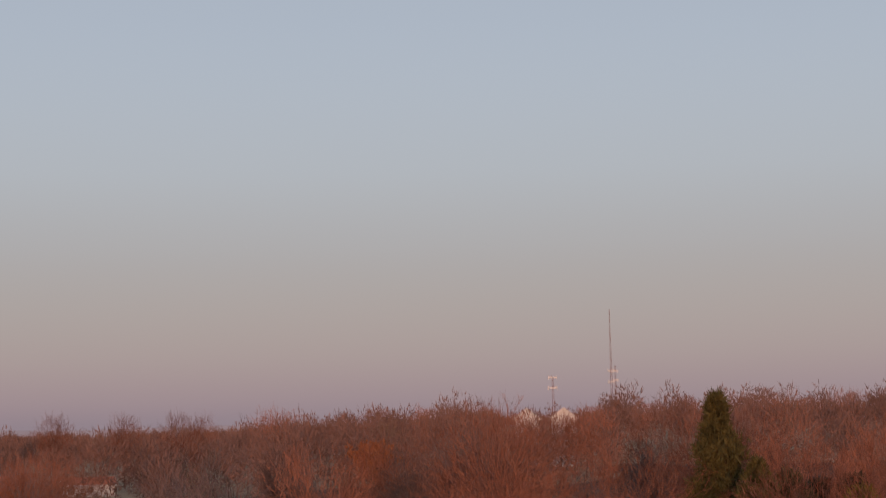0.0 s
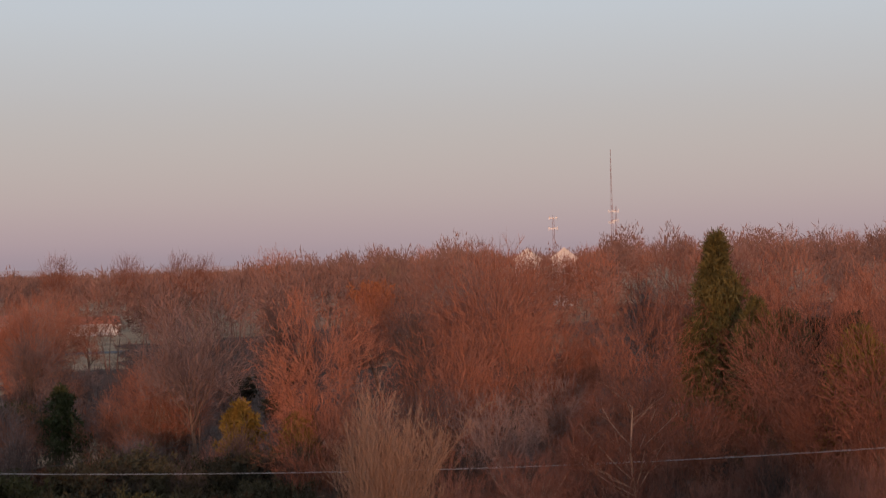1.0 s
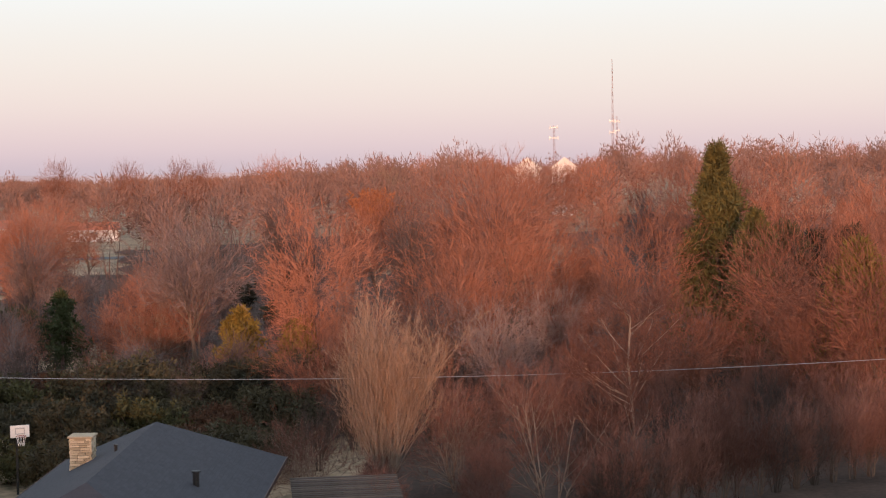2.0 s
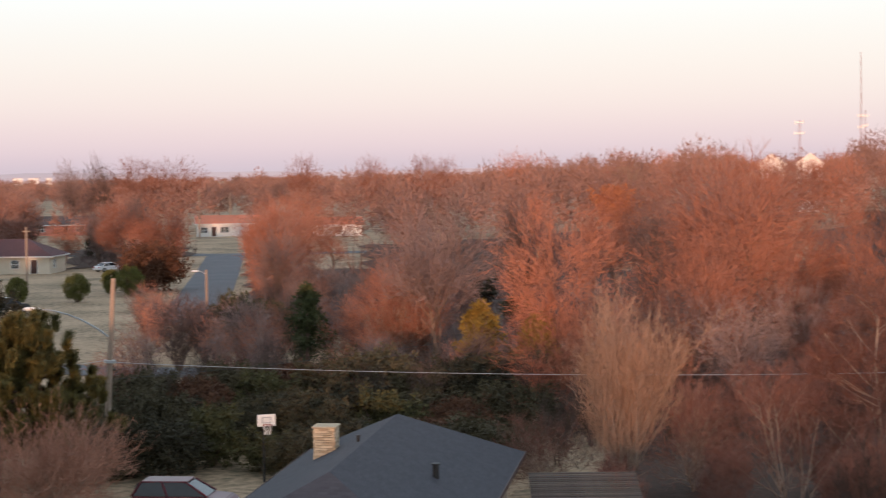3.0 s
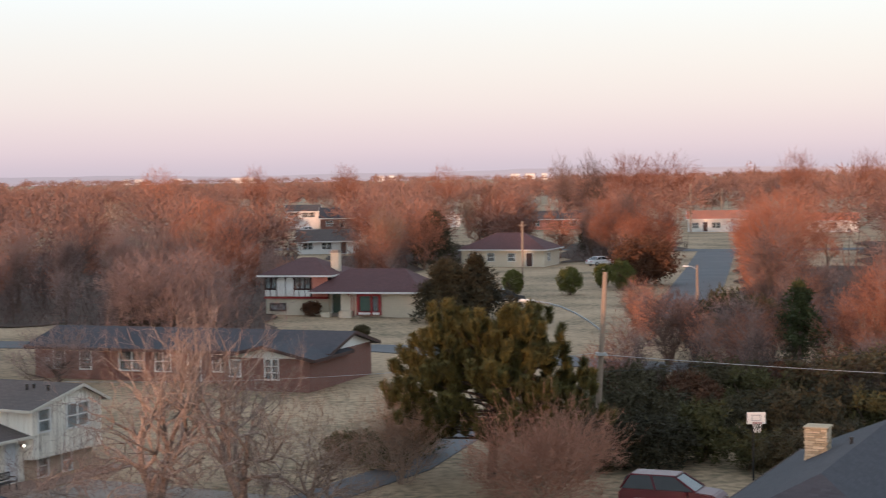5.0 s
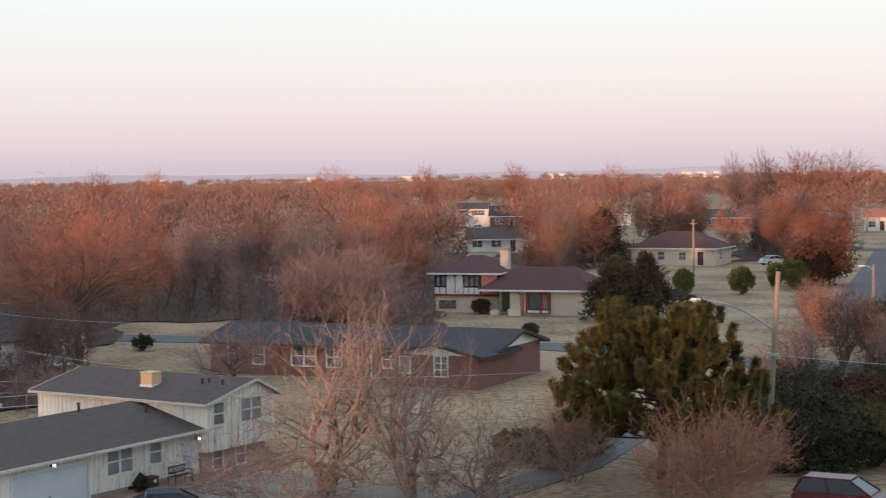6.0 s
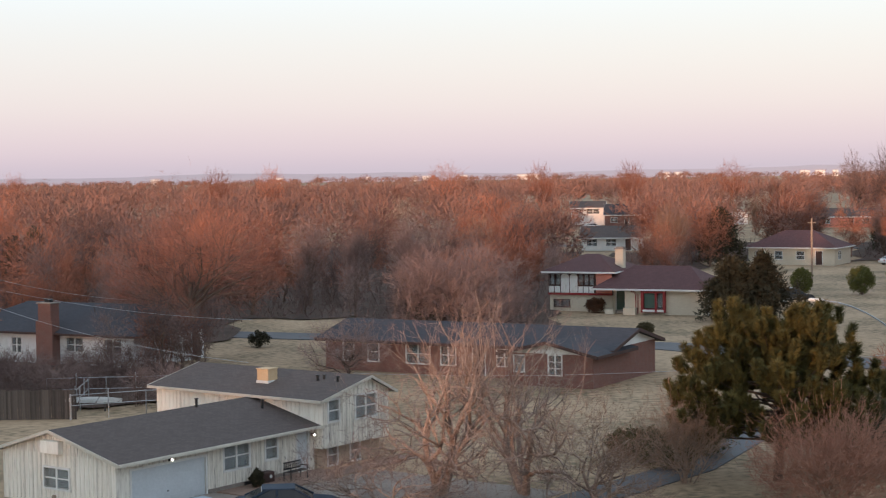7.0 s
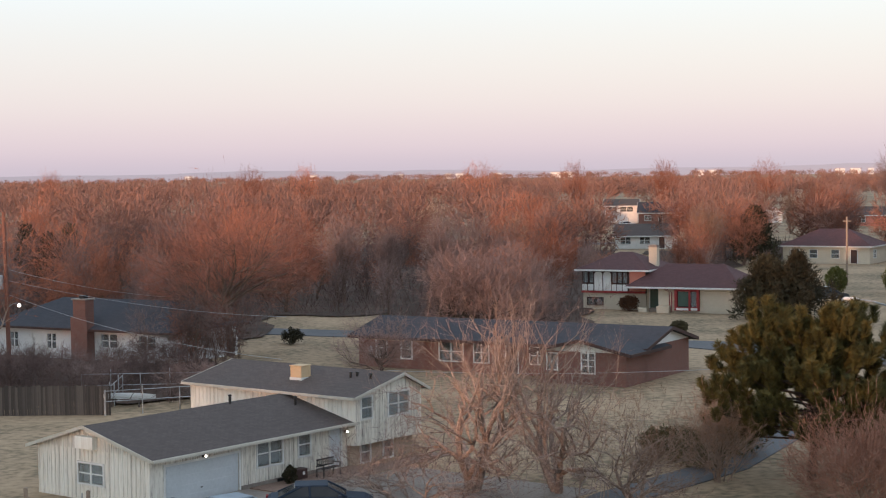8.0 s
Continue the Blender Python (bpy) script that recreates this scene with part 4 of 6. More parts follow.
scatter(26, thicket, (4, 1), 150, 230, 3.5, 0.9, 1.4, left=17, right=-3.5)
for l, rt, n in ((-2.0, -4.9, 12), (-8.4, -10.9, 9), (-12.6, -13.8, 4), (-15.9, -18.6, 8)):
    scatter(n, lite, (3, 3, 3, 1), 215, 330, 6.0, 0.6, 0.9, left=l, right=rt)
    scatter(n, thicket, (2, 1), 195, 300, 5.0, 1.0, 1.6, left=l, right=rt)
for k in range(22):
    a, d = 8.0 + (k * 3.3 % 8.5), 110 + (k * 4.1 % 17)
    again(thicket[0], a, d, k * 53, 0.95, 0.56 + 0.06 * (k % 4), "dark leafless brush behind a fence")
for k in range(6):
    again(thicket[k % 2], 7.2 + 0.33 * k, 129 + (k * 3 % 5), k * 80, 1.0, 1.1, "dark leafless shrub at the end of a house")
for k in range(34):
    a, d = -16.2 - (k * 3.77 % 9.5), 108 + (k * 11.3 % 52)
    again(thicket[k % 3 == 0], a, d, k * 50, 0.9 + 0.07 * (k % 6), 0.8 + 0.08 * (k % 5))
# crowns that stand up on the skyline
for a, el, k, w in ((-30.3, 0.62, 1, 1.0), (-37.4, 0.66, 1, 0.8), (-33.6, 0.62, 0, 0.7), (-35.3, 0.56, 0, 0.7), (-22.9, 0.52, 0, 0.7), (-25.2, 0.5, 0, 0.6),
                    (-27.0, 0.5, 0, 0.7), (-27.8, 0.42, 0, 0.6), (-42.6, 0.66, 0, 0.8), (-44.2, 0.7, 1, 0.7), (-47.6, 0.85, 3, 1.0), (-49.6, 0.85, 1, 0.9),
                    (-16.0, 0.42, 2, 1.0), (-17.3, 0.5, 0, 1.0), (-18.6, 0.52, 1, 1.0), (-15.0, 0.34, 2, 0.9), (-1.3, 0.3, 1, 0.7), (-4.5, 0.22, 0, 0.6),
                    (-7.6, 0.25, 0, 0.6), (-11.0, 0.25, 1, 0.6), (6.5, 0.22, 1, 0.6), (4.7, 0.22, 0, 0.6), (13.2, 0.12, 0, 0.6)):
    x, y = from_heading(a, 420)
    tall = EYE + 420 * math.tan(radians(el)) - height(x, y)
    again(lite[k], a, 420, a * 40, w * tall / 12.5, tall / (12, 13, 12, 13)[k])
for a, el in ((-38.4, 0.25), (-39.0, 0.05), (-39.5, 0.12), (-39.95, 0.22), (-40.4, 0.12), (-40.8, 0.14), (-41.4, 0.36)):
    x, y = from_heading(a, 305)
    tall = EYE + 305 * math.tan(radians(el)) - height(x, y)
    again(lite[0], a, 305, a * 90, 0.75, tall / 12)
# pale-limbed trees that catch the sun
pale_tree = bare_tree(230, 13.0, dict(CROOKED, levels=3, thin=0.62, split=(9, 5, 4)), 0.34, 2600, 1.2, 0.032, "bare tree with pale cream limbs", BARK_CREAM, TWIG_TAN, stems=3, wide=0.9, width=12.5, low=0.2, loose=1.0, mess=0.35, free=True)
put(pale_tree, 0.6, 285, 0, 1.0)
for a, d, s in ((11.6, 330, 1.0), (-10.4, 330, 0.95), (-27.2, 290, 1.0), (-46.0, 290, 1.1)):
    again(pale_tree, a, d, a * 30, s, s * 0.95)
# the redder trees at the far end of the wood
again(woods[0], -48.3, 104, 40, 1.05, 1.15)
again(woods[1], -47.0, 112, 80, 0.8, 0.9)
again(woods[0], -50.5, 96, 140, 0.9, 1.1)
put(bare_tree(91, 12.8, SPARSE, 0.2, 2600, 0.8, 0.04, "tall sparse bare tree with reddish limbs", BARK_PALE, TWIG_RED), 15.0, 121, 0)
put(bare_tree(92, 6.0, ROUND, 0.12, 1600, 0.6, 0.024, "small bare tree before a white house", BARK, TWIG_GREY, wide=0.8), 10.1, 126, 0)
put(bare_tree(93, 6.5, ROUND, 0.13, 2500, 0.7, 0.03, "small bare tree with a dark leaning trunk", BARK, TWIG_GREY, wide=0.8, lean=0.2), 8.6, 127, 50)
put(bare_tree(94, 9.0, SPREAD, 0.2, 5000, 0.9, 0.036, "bare tree with dark twigs over a low roof", BARK_DARK, TWIG_GREY, wide=1.0), -0.6, 141, 0)
put(bare_tree(95, 8.0, SPREAD, 0.2, 5000, 0.9, 0.036, "bare tree with grey-brown twigs beside a red-roofed house", BARK, TWIG_GREY, wide=1.0), -2.4, 156, 0)
put(bare_tree(96, 6.0, BUSHY, 0.08, 4500, 0.8, 0.036, "wide grey-brown leafless shrub", BARK, TWIG_GREY, stems=7, wide=1.0, name="shrub"), -18.6, 128, 0)
put(bare_tree(97, 5.6, BUSHY, 0.08, 4500, 0.8, 0.036, "leafless shrub with grey twigs beyond the hedge", BARK, TWIG_GREY, stems=7, wide=1.0, name="shrub"), -20.8, 126, 0)
orange = globe_bush(98, 5.0, 5.5, "tree crown with lingering orange leaves", LEAF_ORANGE, 140, 26, 0.4, 0.15, name="tree", rough=0.4)
put(orange, -33.5, 250, 0, 1.15, dz=5.6)
tagged(orange, category="tree")
globe = [globe_bush(99, 3.4, 4.6, "dark evergreen shrub of the undergrowth", NEEDLE_DARK, 110, 22, 0.36, 0.14, rough=0.25)]
put(globe[0], 5.2, 146, 0, 0.42)
scatter(20, globe, (1,), 150, 300, 9, 0.7, 1.3, right=-4)
scatter(10, globe, (1,), 110, 220, 9, 0.6, 1.2, left=-24)
for a, d, s in ((10.6, 122, 0.8), (11.5, 124, 0.9), (12.6, 121, 0.8), (13.6, 123, 0.9), (14.6, 120, 0.8), (9.6, 121, 0.6)):
    again(thicket[0], a, d, a * 70, s, s * 0.6, "dark leafless shrub before a white house")
for k in range(40):
    a, d = -31.5 - (k * 7.31 % 20), 84 + (k * 5.7 % 26)
    again(near_thicket[k % 3 == 0], a, d, k * 50, 0.85 + 0.06 * (k % 6), 0.85 + 0.07 * (k % 5))
for k in range(20):
    a, d = -41.5 - (k * 3.13 % 10), 69 + (k * 4.7 % 15)
    again(near_thicket[k % 5 == 0], a, d, k * 61, 0.9, 0.85 + 0.06 * (k % 5))
for k in range(18):
    a, d = -16.6 - (k * 4.7 % 15), 99 + (k * 3.7 % 9)
    again(near_thicket[k % 4 != 0], a, d, k * 37, 0.95, 0.78 + 0.05 * (k % 5))
for k, (a, d, w, z) in enumerate(((-20.4, 152, 1.1, 1.35), (-21.2, 150, 1.0, 1.15), (-19.9, 141, 0.8, 0.9), (-21.9, 146, 1.0, 1.2))):
    again(shrub_c, a, d, k * 80, w, z, "olive-green shrub beside the street")
    again(near_thicket[1], a + 0.5, d - 6, k * 60, 1.1, 1.0)
for k in range(24):
    a, d = -33.2 - (k * 3.7 % 11), 67 + (k * 4.3 % 11)
    again(near_thicket[k % 4 == 0], a, d, k * 43, 0.75, 0.48 + 0.07 * (k % 4))
for k in range(26):
    a, d = -21.6 - (k * 2.9 % 7.4), 122 + (k * 13.7 % 80)
    again(thicket[k % 3 == 0], a, d, k * 47, 1.1, 0.9 + 0.08 * (k % 5))
for k in range(14):
    a, d = -31.0 - (k * 4.43 % 20), 94 + (k * 6.1 % 18)
    again(woods[(0, 1, 4, 0)[k % 4]], a, d, k * 70, 0.62, 0.62 + 0.05 * (k % 4))
put(cone_tree(41, 10.6, 5.6, "golden-green conifer among bare trees", NEEDLE_YELLOW, 260, 50, 0.5, 0.4, 0.08, power=0.5), -49.9, 104)
for k in range(3):
    again(cedar, (-47.5, -48.5, -49.6)[k], (138, 142, 136)[k], k * 60, 0.95, (1.2, 1.1, 1.16)[k], "dark pointed cedar at the edge of the wood")
for a, d, s in ((12.6, 215, 1.0), (13.3, 212, 0.9), (14.0, 218, 1.0), (-16.0, 300, 0.9), (-17.2, 372, 1.0)):
    again(cedar, a, d, a * 33, s * 0.7, s, "narrow dark evergreen among bare trees")


# the middle distance, past counting
def middle_woods():
    rng = np.random.default_rng(29)
    st, wy, ln, wd = [], [], [], []
    per, n, tries = 420, 0, 0
    while n < 900 and tries < 20000:
        tries += 1
        a, d = rng.uniform(-62, 28), 240 * (800 / 240) ** rng.uniform()
        x, y = from_heading(a, d)
        if not clear(x, y):
            continue
        n += 1
        z, r = height(x, y), rng.uniform(3.2, 6.2)
        h = rng.uniform(8.5, 13.5) * (1 + 0.3 * smooth(-12, -30, a))
        q = rng.normal(0, 1, (per, 3))
        q /= np.linalg.norm(q, axis=1)[:, None]
        lobes = rng.normal(0, 1, (9, 3))
        lobes[:, 2] = np.abs(lobes[:, 2])
        lobes /= np.linalg.norm(lobes, axis=1)[:, None]
        rim = (0.68 + 0.32 * np.max(np.clip(q @ lobes.T, 0, 1) ** 6, axis=1)) * rng.uniform(0.1, 1, per) ** 0.5
        p = np.array((x, y, z + h * 0.58)) + q * np.array((r, r, h * 0.40)) * rim[:, None]
        st.append(p)
        wy.append(q + np.array((0, 0, 0.5)) + rng.normal(0, 0.5, (per, 3)))
        ln.append(rng.uniform(0.6, 1.5, per))
        wd.append(rng.uniform(0.08, 0.20, per) * (0.4 + d / 420))
        st.append(np.array([(x, y, z - 0.5)] * 2) + rng.normal(0, 0.1, (2, 3)))
        wy.append(np.array([(0.05, 0, 1.0), (-0.05, 0.05, 1.0)]))
        ln.append(np.array((h * 0.6, h * 0.5)))
        wd.append(np.array((0.22, 0.16)))
    ob = new("middle_woods", blades_mesh("middle_woods", np.concatenate(st), np.concatenate(wy), np.concatenate(ln), np.concatenate(wd), rng, TWIG_FAR, 0.1))
    tagged(ob, "bare trees of the middle distance crowded together", "woods", kind="stuff")


# the far woods, past counting
def far_woods():
    rng = np.random.default_rng(9)
    n = 3700
    a = np.radians(rng.uniform(-66, 32, n))
    d = 640 * (2300 / 640) ** rng.uniform(0, 1, n)
    st, wy, ln, wd = [], [], [], []
    per = 104
    for ai, di in zip(a, d):
        x, y = -math.sin(ai) * di, math.cos(ai) * di
        z, r, h = height(x, y), rng.uniform(9, 16), rng.uniform(10, 14.5) * (1 + 0.25 * smooth(-12, -30, math.degrees(ai)))
        if rng.uniform() < 0.06:
            h *= 1.3
        q = rng.normal(0, 1, (per, 3))
        q /= np.linalg.norm(q, axis=1)[:, None]
        q[:, 2] = np.abs(q[:, 2])
        c = np.array((x, y, z + h * 0.35))
        st.append(c + q * np.array((r * 0.5, r * 0.5, h * 0.38)) * rng.uniform(0.3, 1, (per, 1)))
        wy.append(q + np.array((0, 0, 0.3)) + rng.normal(0, 0.6, (per, 3)))
        ln.append(rng.uniform(0.7, 1.5, per))
        wd.append(rng.uniform(0.20, 0.5, per) * (0.6 + di / 1500))
    me = blades_mesh("far_woods", np.concatenate(st), np.concatenate(wy), np.concatenate(ln), np.concatenate(wd), rng, TWIG_FAR)
    ob = new("far_woods", me)
    tagged(ob, "distant bare woods reaching to the horizon", "woods", kind="stuff")


TWIG_FAR = material("far_twigs", (0.16, 0.088, 0.07), (0.34, 0.185, 0.14), 0.05, 0.95, 0, 7)
middle_woods()
far_woods()


# the last rise of land on the horizon; its mauve haze is an emissive colour
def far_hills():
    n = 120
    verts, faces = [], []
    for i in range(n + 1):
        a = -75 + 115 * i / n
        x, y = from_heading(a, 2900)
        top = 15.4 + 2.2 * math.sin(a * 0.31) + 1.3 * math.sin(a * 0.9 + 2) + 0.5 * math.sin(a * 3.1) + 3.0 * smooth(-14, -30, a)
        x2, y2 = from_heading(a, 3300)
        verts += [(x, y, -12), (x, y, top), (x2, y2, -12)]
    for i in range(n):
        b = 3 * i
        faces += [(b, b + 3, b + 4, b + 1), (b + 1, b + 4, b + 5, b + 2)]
    ob = mesh_object("backdrop", verts, faces, FAR_HAZE)
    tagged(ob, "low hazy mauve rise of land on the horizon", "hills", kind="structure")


# distance haze put into a glow, so the sun does not tint it
FAR_HAZE = glowing("glowing_far_haze", (0.52, 0.46, 0.53), 0.78)
FAR_HAZE.node_tree.nodes["Principled BSDF"].inputs["Base Color"].default_value = (0.02, 0.02, 0.02, 1)
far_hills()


# the wooded ridge behind the camera, between it and the low sun
def ridge_woods():
    rng = np.random.default_rng(19)
    n, per = 1100, 60
    st, wy, ln, wd = [], [], [], []
    sx, sy = -math.sin(sh), math.cos(sh)
    for i in range(n):
        back, across = rng.uniform(330, 460), rng.uniform(-700, 700)
        x, y = sx * back - sy * across, sy * back + sx * across
        z, r, h = height(x, y), rng.uniform(5, 9), rng.uniform(15.5, 22.5) + 7.0 * smooth(-40, -110, across)
        q = rng.normal(0, 1, (per, 3))
        q /= np.linalg.norm(q, axis=1)[:, None]
        q[:, 2] = np.abs(q[:, 2])
        st.append(np.array((x, y, z + h * 0.2)) + q * np.array((r * 0.5, r * 0.5, h * 0.5)) * rng.uniform(0.2, 1, (per, 1)))
        wy.append(q + np.array((0, 0, 0.6)))
        ln.append(rng.uniform(1.5, 3.5, per))
        wd.append(rng.uniform(1.0, 2.2, per))
    ob = new("ridge_woods", blades_mesh("ridge_woods", np.concatenate(st), np.concatenate(wy), np.concatenate(ln), np.concatenate(wd), rng, TWIG_FAR))
    tagged(ob, "dense bare woods on a ridge", "woods", kind="stuff")


ridge_woods()


# brush and saplings that cover the floor of the woods
def brush():
    rng = np.random.default_rng(41)
    st = []
    while len(st) < 60000:
        a = rng.uniform(-60, 24)
        d = 84 * (330 / 84) ** rng.uniform()
        x, y = from_heading(a, d)
        if not clear(x, y) and not (a < -31 and d > 80) and not (a > 7.8 and 109 < d < 150):
            continue
        st.append((x, y, height(x, y)))
    st = np.array(st)
    n = len(st)
    st[:, :2] += rng.normal(0, 0.8, (n, 2))
    st[:, 2] += rng.uniform(0, 0.5, n)
    way = rng.normal(0, 0.55, (n, 3)) + np.array((0, 0, 1))
    ob = new("brush", blades_mesh("brush", st, way, rng.uniform(0.5, 2.4, n), np.hypot(st[:, 0], st[:, 1]) * rng.uniform(0.0002, 0.0005, n), rng, TWIG_GREY))
    tagged(ob, "low leafless brush and saplings under the trees", "brush", kind="stuff")


brush()


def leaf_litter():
    """Dead leaves over the floor of the woods, a thin sheet on the ground, coloured dark as tree shade."""
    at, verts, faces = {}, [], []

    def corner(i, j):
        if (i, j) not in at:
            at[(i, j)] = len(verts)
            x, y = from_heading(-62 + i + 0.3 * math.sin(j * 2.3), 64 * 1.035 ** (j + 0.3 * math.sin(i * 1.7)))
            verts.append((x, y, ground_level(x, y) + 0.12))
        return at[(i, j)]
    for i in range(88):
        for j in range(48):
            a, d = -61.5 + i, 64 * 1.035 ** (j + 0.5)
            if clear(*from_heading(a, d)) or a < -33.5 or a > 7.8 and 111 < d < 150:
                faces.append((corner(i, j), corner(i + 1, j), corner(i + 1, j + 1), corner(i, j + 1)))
    ob = mesh_object("leaf_litter", verts, faces, LITTER_SHADED)
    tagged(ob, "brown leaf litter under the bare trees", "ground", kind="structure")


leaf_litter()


# ---- houses, each in its own frame ----
def absorb(sub, parent, m):
    """Turn the parts of a sub-frame into parts of the house."""
    for c in list(sub.children):
        c.data.transform(m)
        for g in c.children:
            g.data.transform(m)
        c.parent = parent
    bpy.data.objects.remove(sub)


UNIT = bpy.data.meshes.new("board")
_bm = boxes((-0.5, -0.5, 0, 0.5, 0.5, 1))
_bm.to_mesh(UNIT)
_bm.free()
UNIT.materials.append(BOARD)


def battens(parent, m, length, z0, z1, skip, step=0.30, slope=None):
    """Upright boards on a wall, each an object on one mesh. slope(x) gives the top under a gable; skip: openings (x, z, w, h)."""
    n = int(length / step)
    for i in range(n + 1):
        x = 0.06 + i * (length - 0.12) / n
        runs = [(z0, slope(x) if slope else z1)]
        for ox, oz, ow, oh in skip:
            if ox - 0.14 < x < ox + ow + 0.14:
                runs = [r for a, b in runs for r in ((a, min(b, oz - 0.12)), (max(a, oz + oh + 0.12), b)) if r[1] - r[0] > 0.1]
        for a, b in runs:
            o = new("board", UNIT)
            o.parent = parent
            o.matrix_basis = m @ Matrix.Translation((x, -0.012, a)) @ Matrix.Diagonal((0.07, 0.03, b - a, 1))


def pipe_vent(parent, x, y, z, h=0.35, r=0.06):
    bm = tube(bmesh.new(), [(x, y, z - 0.2), (x, y, z + h), (x, y, z + h + 0.01), (x, y, z + h + 0.06)], [r, r, r * 1.5, r * 1.4], 8)
    part("vent_pipe", bm, BLACK_METAL, parent)


def globe_lamp(parent, x, y, z):
    bm = bmesh.new()
    bmesh.ops.create_uvsphere(bm, u_segments=12, v_segments=8, radius=0.07)
    bmesh.ops.transform(bm, matrix=pose(x, y, z), verts=bm.verts[:])
    g = part("lamp_globe", bm, LAMP_GLOW, parent, "glowing white globe lamp")
    part("lamp_mount", boxes((x - 0.06, y, z - 0.06, x + 0.06, y + 0.2, z + 0.06)), BLACK_METAL, g)


def board_house():
    h = thing("house", pose(-13.2, 73.9, 0, 0, 0, 52), "weathered cream board-and-batten split-level house with grey-brown shingle roofs", "house")
    L, W, EV, RG, RY = 13.3, 7.8, 2.36, 3.42, 4.2
    fo = [(0.9, 0, 4.65, 1.82), (6.8, 0.95, 1.7, 1.2), (9.7, 1.05, 0.8, 1.1), (12.0, 0.08, 0.8, 2.0)]
    lo = [(W - 4.85, 0.8, 1.7, 0.9)]
    ms = block(h, 0, L, 0, W, EV, BOARD, {"front": fo, "left": lo})
    d = door(h, ms["front"], 0.9, 0, 4.65, 1.82, DOOR_GREY, 4, "pale blue-grey garage door")
    part("handle", boxes((3.1, 0.0, 0.55, 3.2, 0.05, 0.6)), BLACK_METAL, d)
    window(h, ms["front"], 6.8, 0.95, 1.7, 1.2, 2, 2)
    window(h, ms["front"], 9.7, 1.05, 0.8, 1.1, 1, 2)
    d = door(h, ms["front"], 12.0, 0.08, 0.8, 2.0, DOOR_GREY, 1, "pale storm door with a fan light")
    window(h, ms["left"], W - 4.85, 0.8, 1.7, 0.9, 2, 2)
    gable_roof(h, 0, L + 1.0, 0, W, EV, RG, RY, 0.5, 0.3, SHINGLE_GREY, TRIM_BEIGE, 0.08)
    gable_end(h, 0, 0.2, 0, W, EV, RG - 0.02, RY, BOARD)
    battens(h, ms["front"], 6.5, 1.92, EV - 0.1, [], 0.3)
    battens(h, ms["front"] @ pose(5.7, 0, 0), 6.1, 0.05, EV - 0.1, [(a - 5.7, b, c, e) for a, b, c, e in fo[1:3]], 0.3)
    battens(h, ms["left"], W, 0.02, 0, lo, 0.3, lambda x: EV - 0.12 + (RG - EV) * (x / (W - RY) if x < W - RY else (W - x) / RY))
    globe_lamp(h, 3.2, -0.25, 2.02)
    globe_lamp(h, 13.05, -0.25, 1.85)
    # the boxed vent below the gable's peak
    part("vent_box", boxes((-0.32, 3.5, 2.42, 0.0, 4.75, 3.0), bevel=0.01), BOARD, h, "cream boxed vent below the peak")
    part("foundation", boxes((5.7, -0.06, 0.0, 12.0, 0.0, 0.22)), CONCRETE, h)
    part("vent_grille", boxes((8.1, -0.09, 0.05, 8.75, -0.06, 0.2)), BLACK_METAL, h)
    part("gutter", boxes((-0.3, -0.62, EV - 0.17, L + 1.1, -0.545, EV - 0.05)), TRIM_BEIGE, h)
    for x, y in ((12.3, 2.6), (9.0, 4.0), (13.4, 0.8)):
        pipe_vent(h, x, y, EV + (RG - EV) * min(y / RY, 1) + 0.16, 0.3, 0.07)
    # the taller wing, its ridge at right angles
    w = new("wing")
    EW, RW, D, B = 3.62, 4.42, 12.0, 5.3
    up = [(0.45, 2.45, 0.8, 1.05), (2.6, 2.35, 1.65, 1.15)]
    low = [(0.85, 0.08, 0.7, 1.0), (2.65, 0.08, 0.7, 1.0)]
    wm = block(w, 0, D, 0, B, EW, BOARD, {"left": up}, base=1.1)
    window(w, wm["left"], *up[0], 1, 2)
    window(w, wm["left"], *up[1], 2, 2)
    bm2 = block(w, 0.55, D - 0.3, 0.1, B - 0.15, 1.08, BRICK_TAN, {"left": low})
    for o in low:
        window(w, bm2["left"], *o, 1, 2)
    gable_roof(w, 0, D, 0, B, EW, RW, 1.7, 0.4, 0.3, SHINGLE_GREY, TRIM_BEIGE, 0.08)
    for x in (0, D - 0.2):
        gable_end(w, x, 0.2, 0, B, EW, RW - 0.02, 1.7, BOARD)
    mw = pose(18.6, -0.6, 0, 0, 0, 90)
    absorb(w, h, mw)
    battens(h, mw @ wm["left"], B, 1.12, 0, up, 0.3, lambda x: EW - 0.1 + (RW - EW) * (x / (B - 1.7) if x < B - 1.7 else (B - x) / 1.7))
    battens(h, mw @ wm["back"], D, 1.12, EW - 0.12, [], 0.3)
    # roof cooler and pipes
    c = part("roof_cooler", boxes((14.6, 4.3, 4.122, 15.35, 5.1, 4.72), bevel=0.02), TAN_BOX, h, "tan metal evaporative cooler on the roof")
    part("cooler_base", boxes((14.57, 4.27, 3.75, 15.38, 5.13, 4.12)), TRIM_WHITE, c)
    part("cooler_lid", boxes((14.57, 4.27, 4.722, 15.38, 5.13, 4.76)), TAN_BOX, c)
    for x, y in ((15.6, 1.7), (15.9, 1.5), (15.7, 0.4)):
        pipe_vent(h, x, y, 4.15, 0.3, 0.07)
    return h


board_house()


